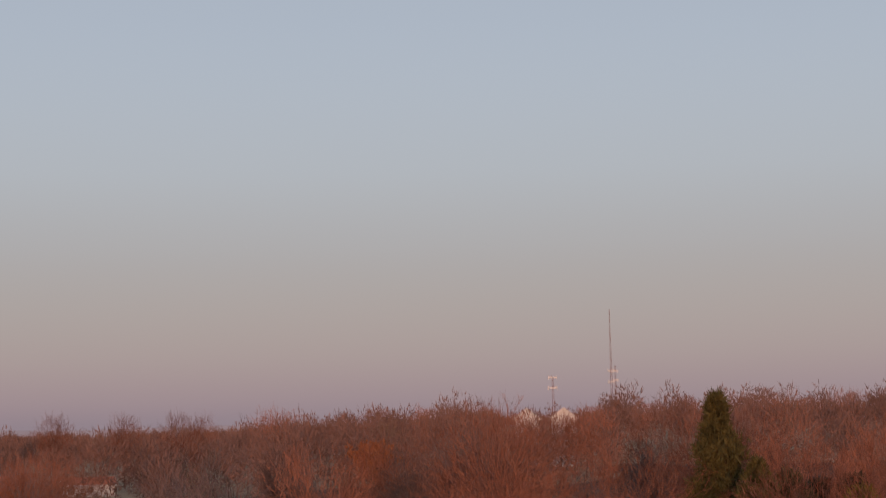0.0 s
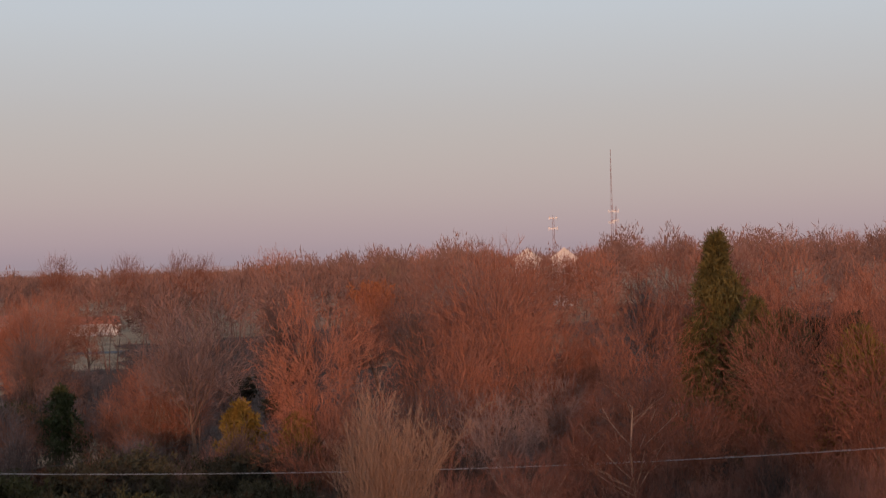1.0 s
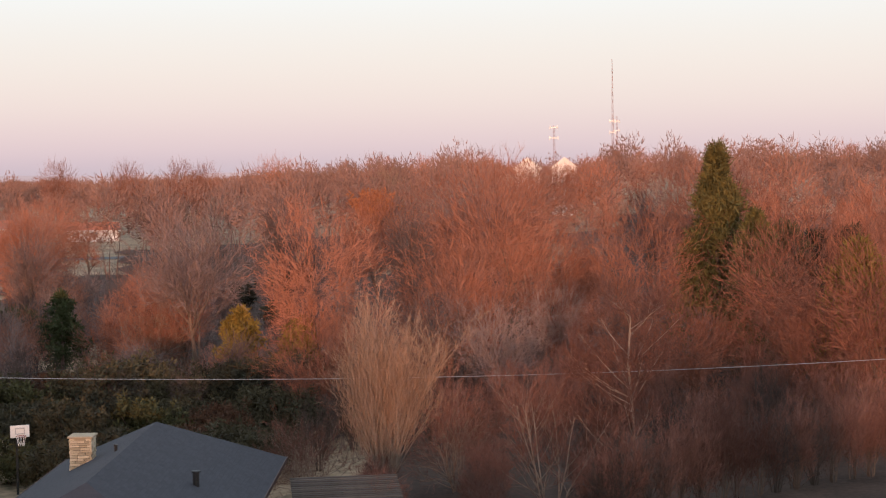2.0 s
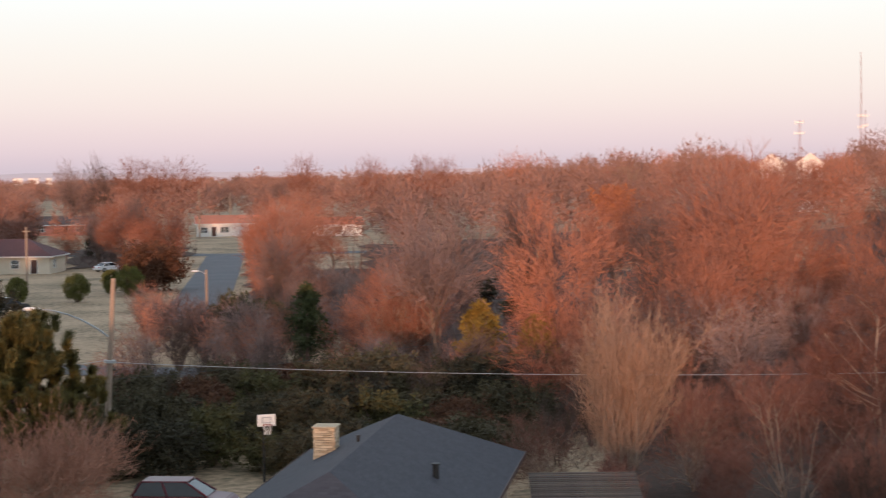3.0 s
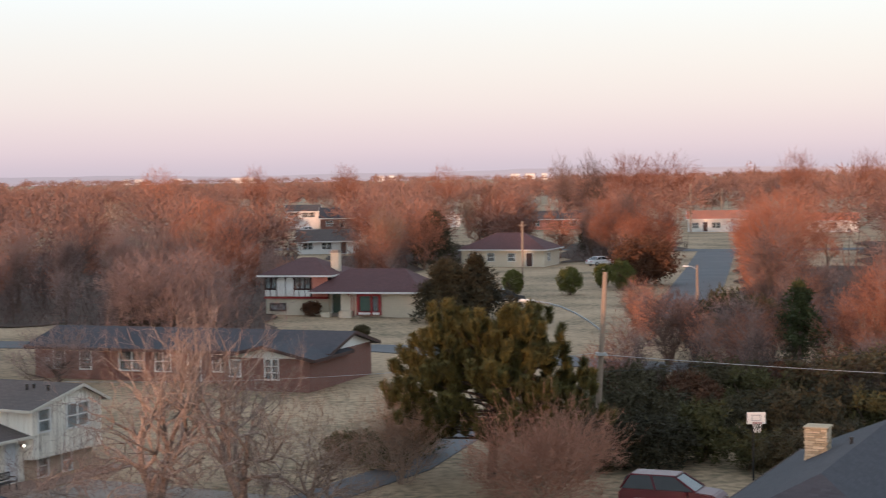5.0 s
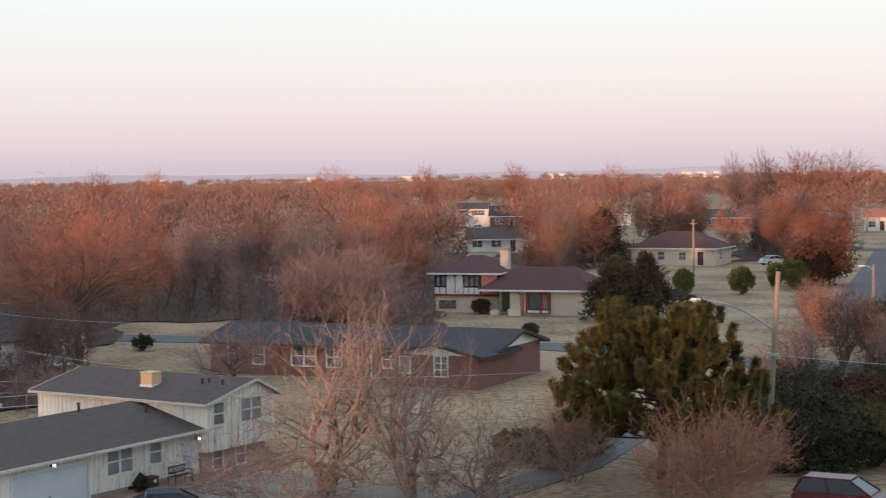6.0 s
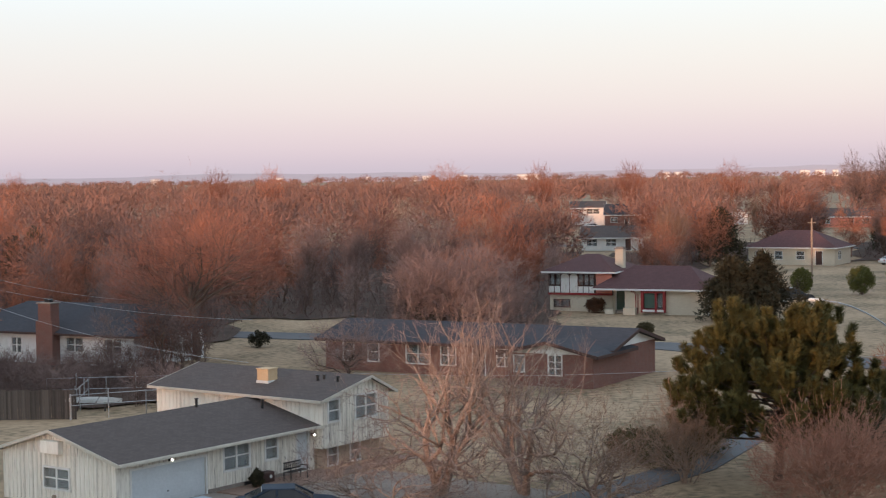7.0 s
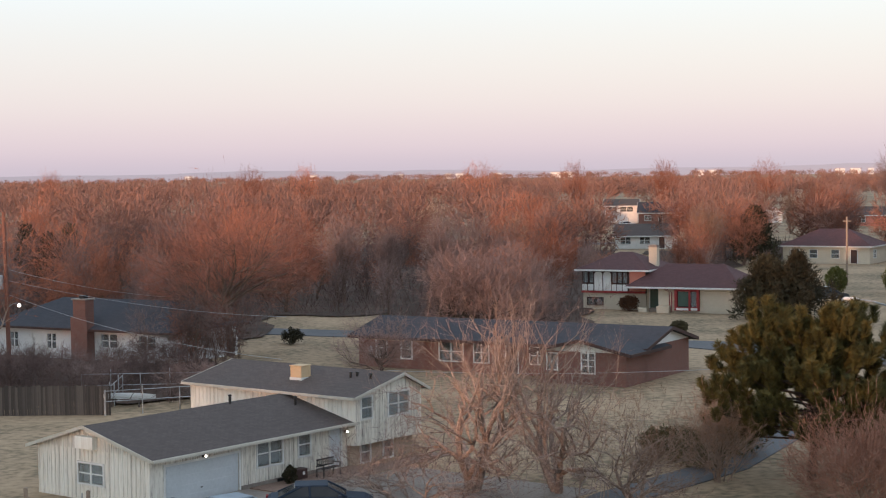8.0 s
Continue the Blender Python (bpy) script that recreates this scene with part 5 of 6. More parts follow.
def red_house():
    h = thing("house", pose(15.0, 178.6, 0, 0, 0, -25), "split-level cream brick house with dark red roofs and white half-timber panels", "house")
    # taller part
    EV = 4.1
    lower = [(0.5, 0.5, 1.7, 0.7), (4.2, 0.5, 1.4, 0.7)]
    upper = [(0.12, 2.85, 0.55, 1.1), (0.8, 2.85, 0.5, 1.1), (3.4, 2.85, 0.5, 1.1), (4.0, 2.85, 0.5, 1.1), (4.6, 2.85, 0.5, 1.1)]
    m1 = block(h, 0, 7.0, 0, 8.5, 1.75, BRICK_CREAM, {"front": lower})
    m2 = block(h, -0.1, 7.0, -0.15, 8.5, EV, TRIM_DARK, {"front": upper}, base=1.76)
    for o in lower:
        window(h, m1["front"], *o, 2, 1, TRIM_DARK, ROOM_SHADE)
    for o in upper:
        window(h, m2["front"], *o, 1, 1, TRIM_DARK, CURTAIN)
    for x0, x1, z0, z1 in ((1.42, 2.32, 2.0, 4.0), (2.42, 3.28, 2.0, 4.0), (0.05, 0.6, 2.0, 2.68), (0.7, 1.3, 2.0, 2.68), (3.36, 3.88, 2.0, 2.68), (3.96, 4.5, 2.0, 2.68), (4.58, 5.12, 2.0, 2.68)):
        r = min(0.3, (x1 - x0) / 2 - 0.01)
        pts = [(x0 + r * (1 - math.cos(a)), z1 - r + r * math.sin(a)) for a in (0, 0.5, 1.0, 1.57)] if z1 > 3 else [(x0, z1)]
        pts = [(x0, z0)] + pts + [(x0 + x1 - x, z) for x, z in pts[::-1]] + [(x1, z0)]
        part("panel", prism([(x - 0.1, z) for x, z in pts], -0.19, -0.16), TRIM_WHITE, h, "white arched wall panel" if z1 > 3 else "")
    part("siding", boxes((5.25, -0.19, 2.0, 7.02, -0.155, 4.05)), SALMON_AND_SUNLIT, h, "salmon-painted siding")
    part("belt_board", boxes((-0.15, -0.22, 1.76, 7.0, -0.16, 1.98)), PAINT_RED, h)
    hip_roof(h, -0.1, 7.0, -0.15, 8.5, EV + 0.16, 5.95, 0.6, SHINGLE_RED, TRIM_WHITE, inset=3.4)
    # long single-storey part
    fo = [(1.95, 0.35, 2.35, 1.95)]
    m3 = block(h, 9.0, 17.4, -2.0, 6.5, 2.5, BRICK_CREAM, {"front": fo})
    m4 = block(h, 7.01, 8.98, 0.3, 6.5, 2.5, BRICK_CREAM, {"front": [(0.35, 0.25, 1.3, 2.0)]})
    door(h, m4["front"], 0.35, 0.25, 1.3, 2.0, PAINT_GREEN, 2, "dark green double front door")
    hip_roof(h, 6.2, 17.4, -2.0, 6.5, 2.66, 4.85, 0.7, SHINGLE_RED, TRIM_WHITE, inset=3.2)
    # bay window
    b = part("bay_window", boxes((10.85, -2.45, 0.25, 13.45, -2.0, 0.62), (10.85, -2.45, 2.25, 13.45, -2.0, 2.45), (10.85, -2.45, 0.62, 11.15, -2.0, 2.25),
                                 (12.35, -2.45, 0.62, 12.55, -2.0, 2.25), (13.2, -2.45, 0.62, 13.45, -2.0, 2.25)), PAINT_RED, h, "dark red bay window frame")
    part("shutter", boxes((11.2, -2.3, 0.7, 12.3, -2.25, 2.2)), PAINT_GREEN, b, "dull green drawn blind")
    part("pane", boxes((12.56, -2.3, 0.63, 13.19, -2.28, 2.24)), GLASS, b)
    for x0, x1 in ((11.05, 12.35), (12.6, 13.3)):
        part("bay_panel", boxes((x0, -2.49, 0.3, x1, -2.452, 0.55), bevel=0.015), TRIM_WHITE, b)
    for x in (10.2, 10.45):
        part("downpipe", tube(bmesh.new(), [(x, -2.08, 0.1), (x, -2.08, 2.1), (x - 0.5, -2.08, 2.4)], [0.05] * 3, 6), PAINT_RED, h)
    part("porch_post", boxes((17.9, -2.3, 0, 18.0, -2.2, 2.4)), TRIM_WHITE, h)
    part("step", boxes((7.1, -1.6, 0, 8.9, 0.2, 0.24), bevel=0.02), CONCRETE, h)
    part("planter", boxes((9.1, -3.0, 0, 10.4, -2.1, 0.7), (7.0, -2.6, 0, 7.9, -1.7, 0.5)), BRICK_CREAM, h)
    c = part("chimney", boxes((6.3, 3.2, 3.0, 7.2, 4.1, 6.5)), BRICK_CREAM, h, "cream brick chimney with a dark cap")
    part("chimney_cap", boxes((6.2, 3.1, 6.502, 7.3, 4.2, 6.6), (6.35, 3.25, 6.6, 7.15, 4.05, 6.75)), CONCRETE, c)


red_house()


def brick_house():
    h = thing("house", pose(-6.6, 128.6, 0, 0, 0, -31), "long low red brick house with a blue-grey shingle roof", "house")
    fo = [(1.65, 0.8, 0.9, 1.4), (3.9, 0.8, 0.9, 1.4), (7.3, 0.8, 2.0, 1.4), (10.3, 0.8, 1.2, 1.4), (13.0, 0.1, 0.95, 2.05), (15.0, 0.9, 1.2, 1.2)]
    ms = block(h, 0, 24, 0, 8, 2.45, BRICK_RED, {"front": fo})
    for o in fo:
        if o[1] < 0.5:
            door(h, ms["front"], *o, TRIM_DARK)
        else:
            window(h, ms["front"], *o, 2 if o[2] > 1 else 1, 2, TRIM_WHITE, ROOM_SHADE)
    part("frieze", boxes((0.6, -0.03, 2.1, 6.0, -0.003, 2.4)), TAN_BOX, h)
    gable_roof(h, 0, 24, 0, 8, 2.45, 3.45, 4.0, 0.7, 0.5, SHINGLE_BLUE, TRIM_DARK)
    for x in (0, 23.8):
        gable_end(h, x, 0.2, 0, 8, 2.45, 3.4, 4.0, TRIM_WHITE)
    part("meter_box", boxes((1.0, -0.15, 1.0, 1.3, -0.002, 1.6)), METAL, h)
    w = new("wing")
    wo = [(0.55, 1.0, 0.75, 1.1), (3.25, 0.85, 0.95, 1.35)]
    wm = block(w, 0, 3.5, 0, 6.6, 2.3, BRICK_RED, {"left": wo})
    window(w, wm["left"], *wo[0], 1, 2, TRIM_WHITE, CURTAIN)
    window(w, wm["left"], *wo[1], 2, 3, TRIM_WHITE, ROOM_SHADE, "white six-light sash window")
    gable_roof(w, -0.2, 6, 0, 6.6, 2.3, 3.05, 3.3, 0.6, 0.4, SHINGLE_BLUE, TRIM_DARK)
    gable_end(w, 0.002, 0.19, 0.2, 6.4, 2.301, 3.0, 3.3, TRIM_WHITE)
    absorb(w, h, pose(24.0, -3.0, 0, 0, 0, 90))


brick_house()


def white_house():
    h = thing("house", pose(-37.4, 139.2, 0, 0, 0, -30), "white-painted brick house with a blue-grey roof and red brick chimney", "house")
    fo = [(1.5, 0.9, 0.9, 1.2), (4.0, 0.1, 0.95, 2.0), (5.6, 0.9, 1.0, 1.2), (11.4, 1.2, 1.7, 1.05), (15.3, 1.2, 1.7, 1.05)]
    ms = block(h, 0, 18.2, 0, 9, 2.5, BRICK_WHITE, {"front": fo})
    for o in fo:
        if o[1] < 0.5:
            door(h, ms["front"], *o, TRIM_WHITE)
        else:
            window(h, ms["front"], *o, 2, 2, TRIM_WHITE, ROOM_SHADE)
    hip_roof(h, 0, 18.2, 0, 9, 2.66, 4.7, 0.7, SHINGLE_BLUE, TRIM_DARK, inset=4.0)
    c = part("chimney", boxes((9.0, -0.9, 0, 10.7, -0.005, 3.6), (9.2, -0.8, 3.6, 10.5, 0.2, 5.0)), BRICK_RED, h, "broad red brick chimney")
    part("chimney_cap", boxes((9.1, -0.9, 5.002, 10.6, 0.3, 5.1)), CONCRETE, c)
    part("chimney_flue", boxes((9.6, -0.5, 5.1, 10.1, 0.0, 5.35)), BLACK_METAL, c)
    for x in (11.6, 13.2, 16.9):
        part("crawl_vent", boxes((x, -0.03, 0.1, x + 0.6, -0.003, 0.4)), BLACK_METAL, h)


white_house()


def near_house():
    h = thing("house", pose(28.55, 65.9, 0, 0, 0, -126), "low house under a dark blue-grey hipped shingle roof", "house")
    block(h, 0, 21, 0, 8.0, 2.75, BRICK_TAN, {})
    hip_roof(h, 0, 21, 0, 8.0, 2.91, 5.2, 0.7, SHINGLE_BLUE, TRIM_DARK)
    # ledge-stone chimney, stone by stone
    cx, cy = 7.0, 1.7
    c = part("chimney", boxes((cx - 0.36, cy - 0.36, 3.2, cx + 0.36, cy + 0.36, 5.1)), MORTAR, h, "ledge-stone chimney of buff stones")
    rng = random.Random(3)
    for side in range(4):
        z = 3.4
        while z < 5.05:
            hh = rng.uniform(0.07, 0.12)
            x = -0.42
            while x < 0.37:
                w = min(rng.uniform(0.2, 0.45), 0.42 - x)
                o = new("stone", STONE_UNIT)
                o.parent = c
                o.matrix_basis = pose(cx, cy, 0, 0, 0, 90 * side) @ pose(x + w / 2, -0.38 + rng.uniform(-0.02, 0.02), z) @ Matrix.Diagonal((w - 0.015, 0.1, hh - 0.015, 1))
                x += w
            z += hh
    part("chimney_cap", boxes((cx - 0.48, cy - 0.48, 5.102, cx + 0.48, cy + 0.48, 5.18), bevel=0.02), STONE, c)
    pipe_vent(h, 11.0, 6.6, 3.95, 0.45, 0.12)
    pipe_vent(h, 9.2, 3.4, 4.9, 0.2, 0.06)


STONE_UNIT = bpy.data.meshes.new("stone")
_bm = boxes((-0.5, -0.5, 0, 0.5, 0.5, 1))
bmesh.ops.bevel(_bm, geom=_bm.edges[:], offset=0.08, segments=1, affect="EDGES")
_bm.to_mesh(STONE_UNIT)
_bm.free()
STONE_UNIT.materials.append(STONE)
near_house()

# houses farther off
def far_at(a, d):
    return from_heading(a, d)


simple_house((52.5, 257.5), -30, 13.5, 9, 2.55, 5.2, BRICK_CREAM, SHINGLE_RED, "low cream brick house with a dull red-brown hipped roof", hip=True,
             openings=[("front", 1.2, 1.0, 1.4, 1.1, "dark"), ("front", 4.2, 0.9, 1.2, 1.2, "dark"), ("front", 7.6, 0.9, 1.2, 1.2, "dark"), ("front", 10.6, 0.1, 1.0, 2.05, "door"), ("right", 2, 0.9, 1.5, 1.2, "dark")])
simple_house(far_at(-19.25, 380), -20, 17, 9, 3.0, 4.6, TRIM_WHITE, SHINGLE_ORANGE, "white house with a low red roof catching the sun",
             openings=[("front", 1.0, 0.9, 1.4, 1.2, "dark"), ("front", 3.4, 0.1, 1.0, 2.1, "door"), ("front", 5.4, 0.9, 1.8, 1.2, "dark"), ("front", 9.5, 0.05, 4.8, 2.1, "garage")])
simple_house(far_at(-23.2, 374), -22, 11, 8, 2.6, 4.0, TRIM_WHITE, SHINGLE_ORANGE, "small white house with a red roof among trees",
             openings=[("front", 1.0, 0.9, 1.4, 1.2, "dark"), ("front", 5.0, 0.9, 1.4, 1.2, "dark")])
# salmon wall colour stands in for brick turned orange by the low sun
simple_house(far_at(-13.7, 402), -15, 15, 8, 2.6, 4.3, SALMON_AND_SUNLIT, SHINGLE_GREY, "low salmon-coloured house with a grey roof",
             openings=[("front", 2.0, 0.9, 1.6, 1.2, "dark"), ("front", 8.0, 0.1, 1.0, 2.1, "door"), ("front", 11, 0.9, 1.6, 1.2, "dark")])
simple_house(far_at(-11.5, 424), 78, 8, 4.6, 2.4, 3.9, TRIM_WHITE, SHINGLE_GREY, "small white gabled garage", name="garage",
             openings=[("left", 0.9, 0.05, 2.8, 2.0, "garage")])
simple_house(far_at(-5.55, 430), -8, 8.5, 7, 4.6, 6.0, TRIM_WHITE, SHINGLE_GREY, "two-storey white house with a grey roof",
             openings=[("front", 1.0, 3.0, 2.0, 1.2, "dark"), ("front", 4.0, 3.0, 3.2, 1.2, "dark"), ("front", 1.0, 0.6, 4.8, 1.9, "garage")])
simple_house(far_at(-6.7, 424), -10, 13.5, 8, 3.0, 5.3, BRICK_RED, SHINGLE_BLUE, "red brick house with a grey roof and white porch gable",
             openings=[("front", 1.5, 0.9, 1.6, 1.2, "dark"), ("front", 5.0, 0.1, 1.0, 2.1, "door"), ("front", 9.0, 0.9, 1.8, 1.2, "dark")])
simple_house(far_at(-5.9, 308), -10, 11, 8, 2.5, 4.3, TRIM_WHITE, SHINGLE_GREY, "low pale house with a grey roof behind trees",
             openings=[("front", 1.0, 0.9, 1.8, 1.2, "dark"), ("front", 4.5, 0.9, 1.8, 1.2, "dark"), ("front", 8.0, 0.1, 1.0, 2.1, "door")])
for a in (-39.25, -40.5):
    x, y = from_heading(a, 335)
    simple_house((x, y), 50, 16, 5.0, 9.6, 11.5, TRIM_WHITE, SHINGLE_GREY, "tall white gabled building on the hill", over=0.4, name="building",
                 openings=[("left", 2.6, 6.5, 1.1, 1.4, "dark")])


# ---- poles, wires, masts ----
def pole_thing(a, d, tall, r, label, lean=(0, 0), mat=None, name="utility_pole"):
    x, y = from_heading(a, d)
    p = thing(name, pose(x, y, height(x, y), lean[0], lean[1], 0), label, "pole")
    part("shaft", tube(bmesh.new(), [(0, 0, -0.5), (0, 0, tall * 0.5), (0, 0, tall)], [r, r * 0.88, r * 0.72], 10), mat or POLE_WOOD, p)
    return p


def lamp_arm(p, z, way, length, rise, head=True):
    """A curved metal arm with a cobra head at its end."""
    c, s = math.cos(radians(way)), math.sin(radians(way))
    pts = [(c * length * t, s * length * t, z + rise * (1 - (1 - t) ** 2)) for t in (0, 0.2, 0.4, 0.6, 0.8, 1.0)]
    arm = part("lamp_arm", tube(bmesh.new(), pts, [0.05, 0.045, 0.042, 0.04, 0.038, 0.035], 7), METAL, p)
    bm = boxes((0, -0.16, -0.08, 0.75, 0.16, 0.08), bevel=0.06)
    bmesh.ops.transform(bm, matrix=pose(*pts[-1], 0, 0, way), verts=bm.verts[:])
    part("lamp_head", bm, TRIM_WHITE, arm, "pale cobra-head street lamp")


pole = pole_thing(-16.05, 86, 9.75, 0.17, "weathered wooden utility pole with a street lamp arm", lean=(0, 3.6))
lamp_arm(pole, 6.7, 160, 3.6, 1.35)
part("bracket", boxes((-0.25, -0.25, 5.45, 0.25, 0.25, 5.6)), METAL, pole)
pole_left = pole_thing(14.66, 122, 12.5, 0.17, "reddish wooden utility pole with a transformer and lamp", lean=(0, -0.8), mat=POLE_RED)
t_ = part("transformer", tube(bmesh.new(), [(-0.45, -0.1, 7.0), (-0.45, -0.1, 7.05), (-0.45, -0.1, 7.95), (-0.45, -0.1, 8.0)], [0.2, 0.26, 0.26, 0.2], 12), METAL, pole_left, "pale grey transformer can")
arm_ = part("lamp_arm", tube(bmesh.new(), [(0, 0, 5.7), (0.5, -0.1, 6.0), (0.85, -0.15, 6.0)], [0.04] * 3, 6), METAL, pole_left)
bm_ = bmesh.new()
bmesh.ops.create_uvsphere(bm_, u_segments=12, v_segments=8, radius=0.13)
bmesh.ops.transform(bm_, matrix=pose(0.9, -0.15, 5.85), verts=bm_.verts[:])
part("lamp_globe", bm_, LAMP_GLOW, arm_, "glowing white yard lamp")
pole_thing(-13.62, 214, 8.6, 0.16, "pale wooden utility pole on a lawn")
part("crossarm", boxes((-0.5, -0.06, 8.0, 0.5, 0.06, 8.12)), POLE_WOOD, bpy.data.objects["utility_pole.002"])
lamp_pole = pole_thing(-19.55, 189, 4.2, 0.16, "short wooden pole with a street lamp arm")
lamp_arm(lamp_pole, 3.6, 150, 0.9, 0.45)
pole_thing(-19.35, 372, 11.0, 0.22, "distant wooden utility pole in the sun")
pole_thing(-20.4, 392, 9.6, 0.2, "distant wooden utility pole beside a white house")
pole_thing(-52.0, 88, 9.0, 0.16, "wooden utility pole among bare trees")


def wire(p, q, sag, r, mat, label):
    pts = [tuple(Vector(p).lerp(Vector(q), t / 24) - Vector((0, 0, sag * 4 * (t / 24) * (1 - t / 24)))) for t in range(25)]
    ob = part("wire", tube(bmesh.new(), pts, [r] * 25, 5), mat)
    tagged(ob, label, "wire")


def up_at(a, d, z):
    return (*from_heading(a, d), z)


wire(up_at(-16.2, 86, 5.5), up_at(-52, 88, 5.3), 0.62, 0.015, METAL, "pale sagging cable strung between utility poles")
wire(up_at(-16.2, 86, 5.6), up_at(2.0, 92, 4.0), 0.5, 0.012, METAL, "thin cable from a utility pole to a house")
wire(up_at(-16.2, 86, 4.6), up_at(-30, 120, 3.4), 0.3, 0.014, BLACK_METAL, "thin dark cable running to trees")
wire(up_at(14.62, 122, 6.6), up_at(5.6, 95, 4.4), 0.6, 0.014, METAL, "thin service cable from a pole to a roof")
wire(up_at(14.62, 122, 7.6), up_at(5.4, 130, 3.8), 0.5, 0.014, METAL, "thin service cable past a white house")
wire(up_at(14.62, 122, 8.4), up_at(9.5, 138, 5.0), 0.3, 0.014, METAL, "thin service cable to a white house")


def mast(a, d, base, top, w0, w1, label, platforms):
    x, y = from_heading(a, d)
    m = thing("radio_mast", pose(x, y, base, 0, 0, a), label, "mast")
    n = max(8, int((top - base) / 4))
    legs = []
    for k in range(3):
        t = k * math.tau / 3
        part("leg", tube(bmesh.new(), [(math.cos(t) * w0, math.sin(t) * w0, 0), (math.cos(t) * w1, math.sin(t) * w1, top - base)], [0.14, 0.05], 5), MAST_PAINT, m)
    bm = bmesh.new()
    for i in range(n):
        u0, u1 = i / n, (i + 1) / n
        for k in range(3):
            t0, t1 = k * math.tau / 3, (k + 1) * math.tau / 3
            r0, r1 = w0 + (w1 - w0) * u0, w0 + (w1 - w0) * u1
            tube(bm, [(math.cos(t0) * r0, math.sin(t0) * r0, u0 * (top - base)), (math.cos(t1) * r1, math.sin(t1) * r1, u1 * (top - base))], [0.06, 0.06], 4)
    part("lattice", bm, MAST_PAINT, m)["kind"] = "stuff"
    for z, w in platforms:
        part("antenna_ring", boxes((-w, -0.5, z - base - 0.3, w, 0.5, z - base + 0.3), (-w, -0.7, z - base - 0.9, -w + 0.35, 0.7, z - base + 0.9), (w - 0.35, -0.7, z - base - 0.9, w, 0.7, z - base + 0.9)), TRIM_WHITE, m)


MAST_PAINT = material("red_mast_paint", (0.16, 0.06, 0.05), (0.28, 0.13, 0.11), 0.1, 0.6, 0, 5)
mast(-41.72, 900, 0, 74, 1.1, 0.12, "tall slender red and white radio mast", ((41, 1.7), (35, 1.7)))
mast(-41.86, 905, 0, 44, 0.8, 0.4, "shorter lattice mast beside a taller one", ((41, 1.6), (36, 1.6)))
mast(-39.72, 800, 0, 36.5, 0.7, 0.5, "short antenna mast with two rings of panels", ((35.5, 2.0), (30.5, 2.2)))


# ---- fence, yard ----
def plank_fence():
    f = thing("fence", pose(-42, 104.4, 0, 0, 0, -1.6), "tall weathered grey plank fence", "fence")
    rng = random.Random(8)
    x, i = 0.0, 0
    while x < 21.0:
        w = rng.uniform(0.13, 0.16)
        o = new("plank", PLANK)
        o.parent = f
        o.matrix_basis = pose(x + w / 2, rng.uniform(-0.015, 0.015), 0, 0, rng.uniform(-0.6, 0.6), 0) @ Matrix.Diagonal((w - 0.012, 0.022, 1.85 + rng.uniform(-0.08, 0.06), 1))
        x += w
    for z in (0.4, 1.5):
        part("rail", boxes((0, 0.03, z, 21, 0.08, z + 0.09)), WOOD_GREY, f)
    for k in range(9):
        part("post", boxes((k * 2.6, 0.08, -0.3, k * 2.6 + 0.1, 0.18, 1.8)), WOOD_GREY, f)


PLANK = bpy.data.meshes.new("plank")
_bm = boxes((-0.5, -0.5, 0, 0.5, 0.5, 1))
_bm.to_mesh(PLANK)
_bm.free()
PLANK.materials.append(WOOD_GREY)
plank_fence()


def pipe_fence(points, tall, label):
    f = thing("pipe_fence", pose(points[0][0], points[0][1], 0), label, "fence")
    o = Vector((*points[0], 0))
    for p, q in zip(points, points[1:]):
        p, q = Vector((*p, 0)) - o, Vector((*q, 0)) - o
        n = max(1, round((q - p).length / 2.2))
        for k in range(n + 1):
            c = p.lerp(q, k / n)
            part("post", tube(bmesh.new(), [(c.x, c.y, -0.3), (c.x, c.y, tall + 0.25 * (k % 2))], [0.04, 0.04], 6), METAL, f)
        for z in (0.9, tall - 0.05):
            part("rail", tube(bmesh.new(), [(p.x, p.y, z), (q.x, q.y, z)], [0.025, 0.025], 5), METAL, f)


pipe_fence([(-21.2, 103.4), (-16.8, 105.2), (-13.0, 106.2)], 1.6, "bare metal pipe fence round a pen")
pipe_fence([(-24.4, 111.5), (-18.5, 111.8), (-13.6, 112.2)], 1.7, "bare metal pipe fence at the back of a pen")
pipe_fence([(-21.2, 103.6), (-21.6, 111.4)], 1.6, "bare metal pipe fence joining a plank fence")


def bench():
    b = thing("bench", pose(-13.2, 73.9, 0, 0, 0, 52) @ pose(10.0, -0.95, 0.05), "black cast-metal garden bench with a patterned back", "bench")
    for k in range(4):
        part("seat_slat", boxes((0, -0.4 + k * 0.1, 0.42, 1.25, -0.32 + k * 0.1, 0.45)), BLACK_METAL, b)
    rows_ = [(0, 0.04, 0.5, 1.25, 0.08, 0.56), (0, 0.04, 0.82, 1.25, 0.08, 0.88)]
    for k in range(9):
        rows_.append((0.03 + k * 0.145, 0.045, 0.56, 0.08 + k * 0.145, 0.075, 0.82))
    part("backrest", boxes(*rows_), BLACK_METAL, b)
    for x in (0.0, 1.2):
        part("arm", boxes((x, -0.42, 0.62, x + 0.05, 0.05, 0.66), (x, -0.42, 0.45, x + 0.05, -0.38, 0.62)), BLACK_METAL, b)
        for y in (-0.42, 0.04):
            part("leg", boxes((x, y, 0, x + 0.05, y + 0.04, 0.42)), BLACK_METAL, b)


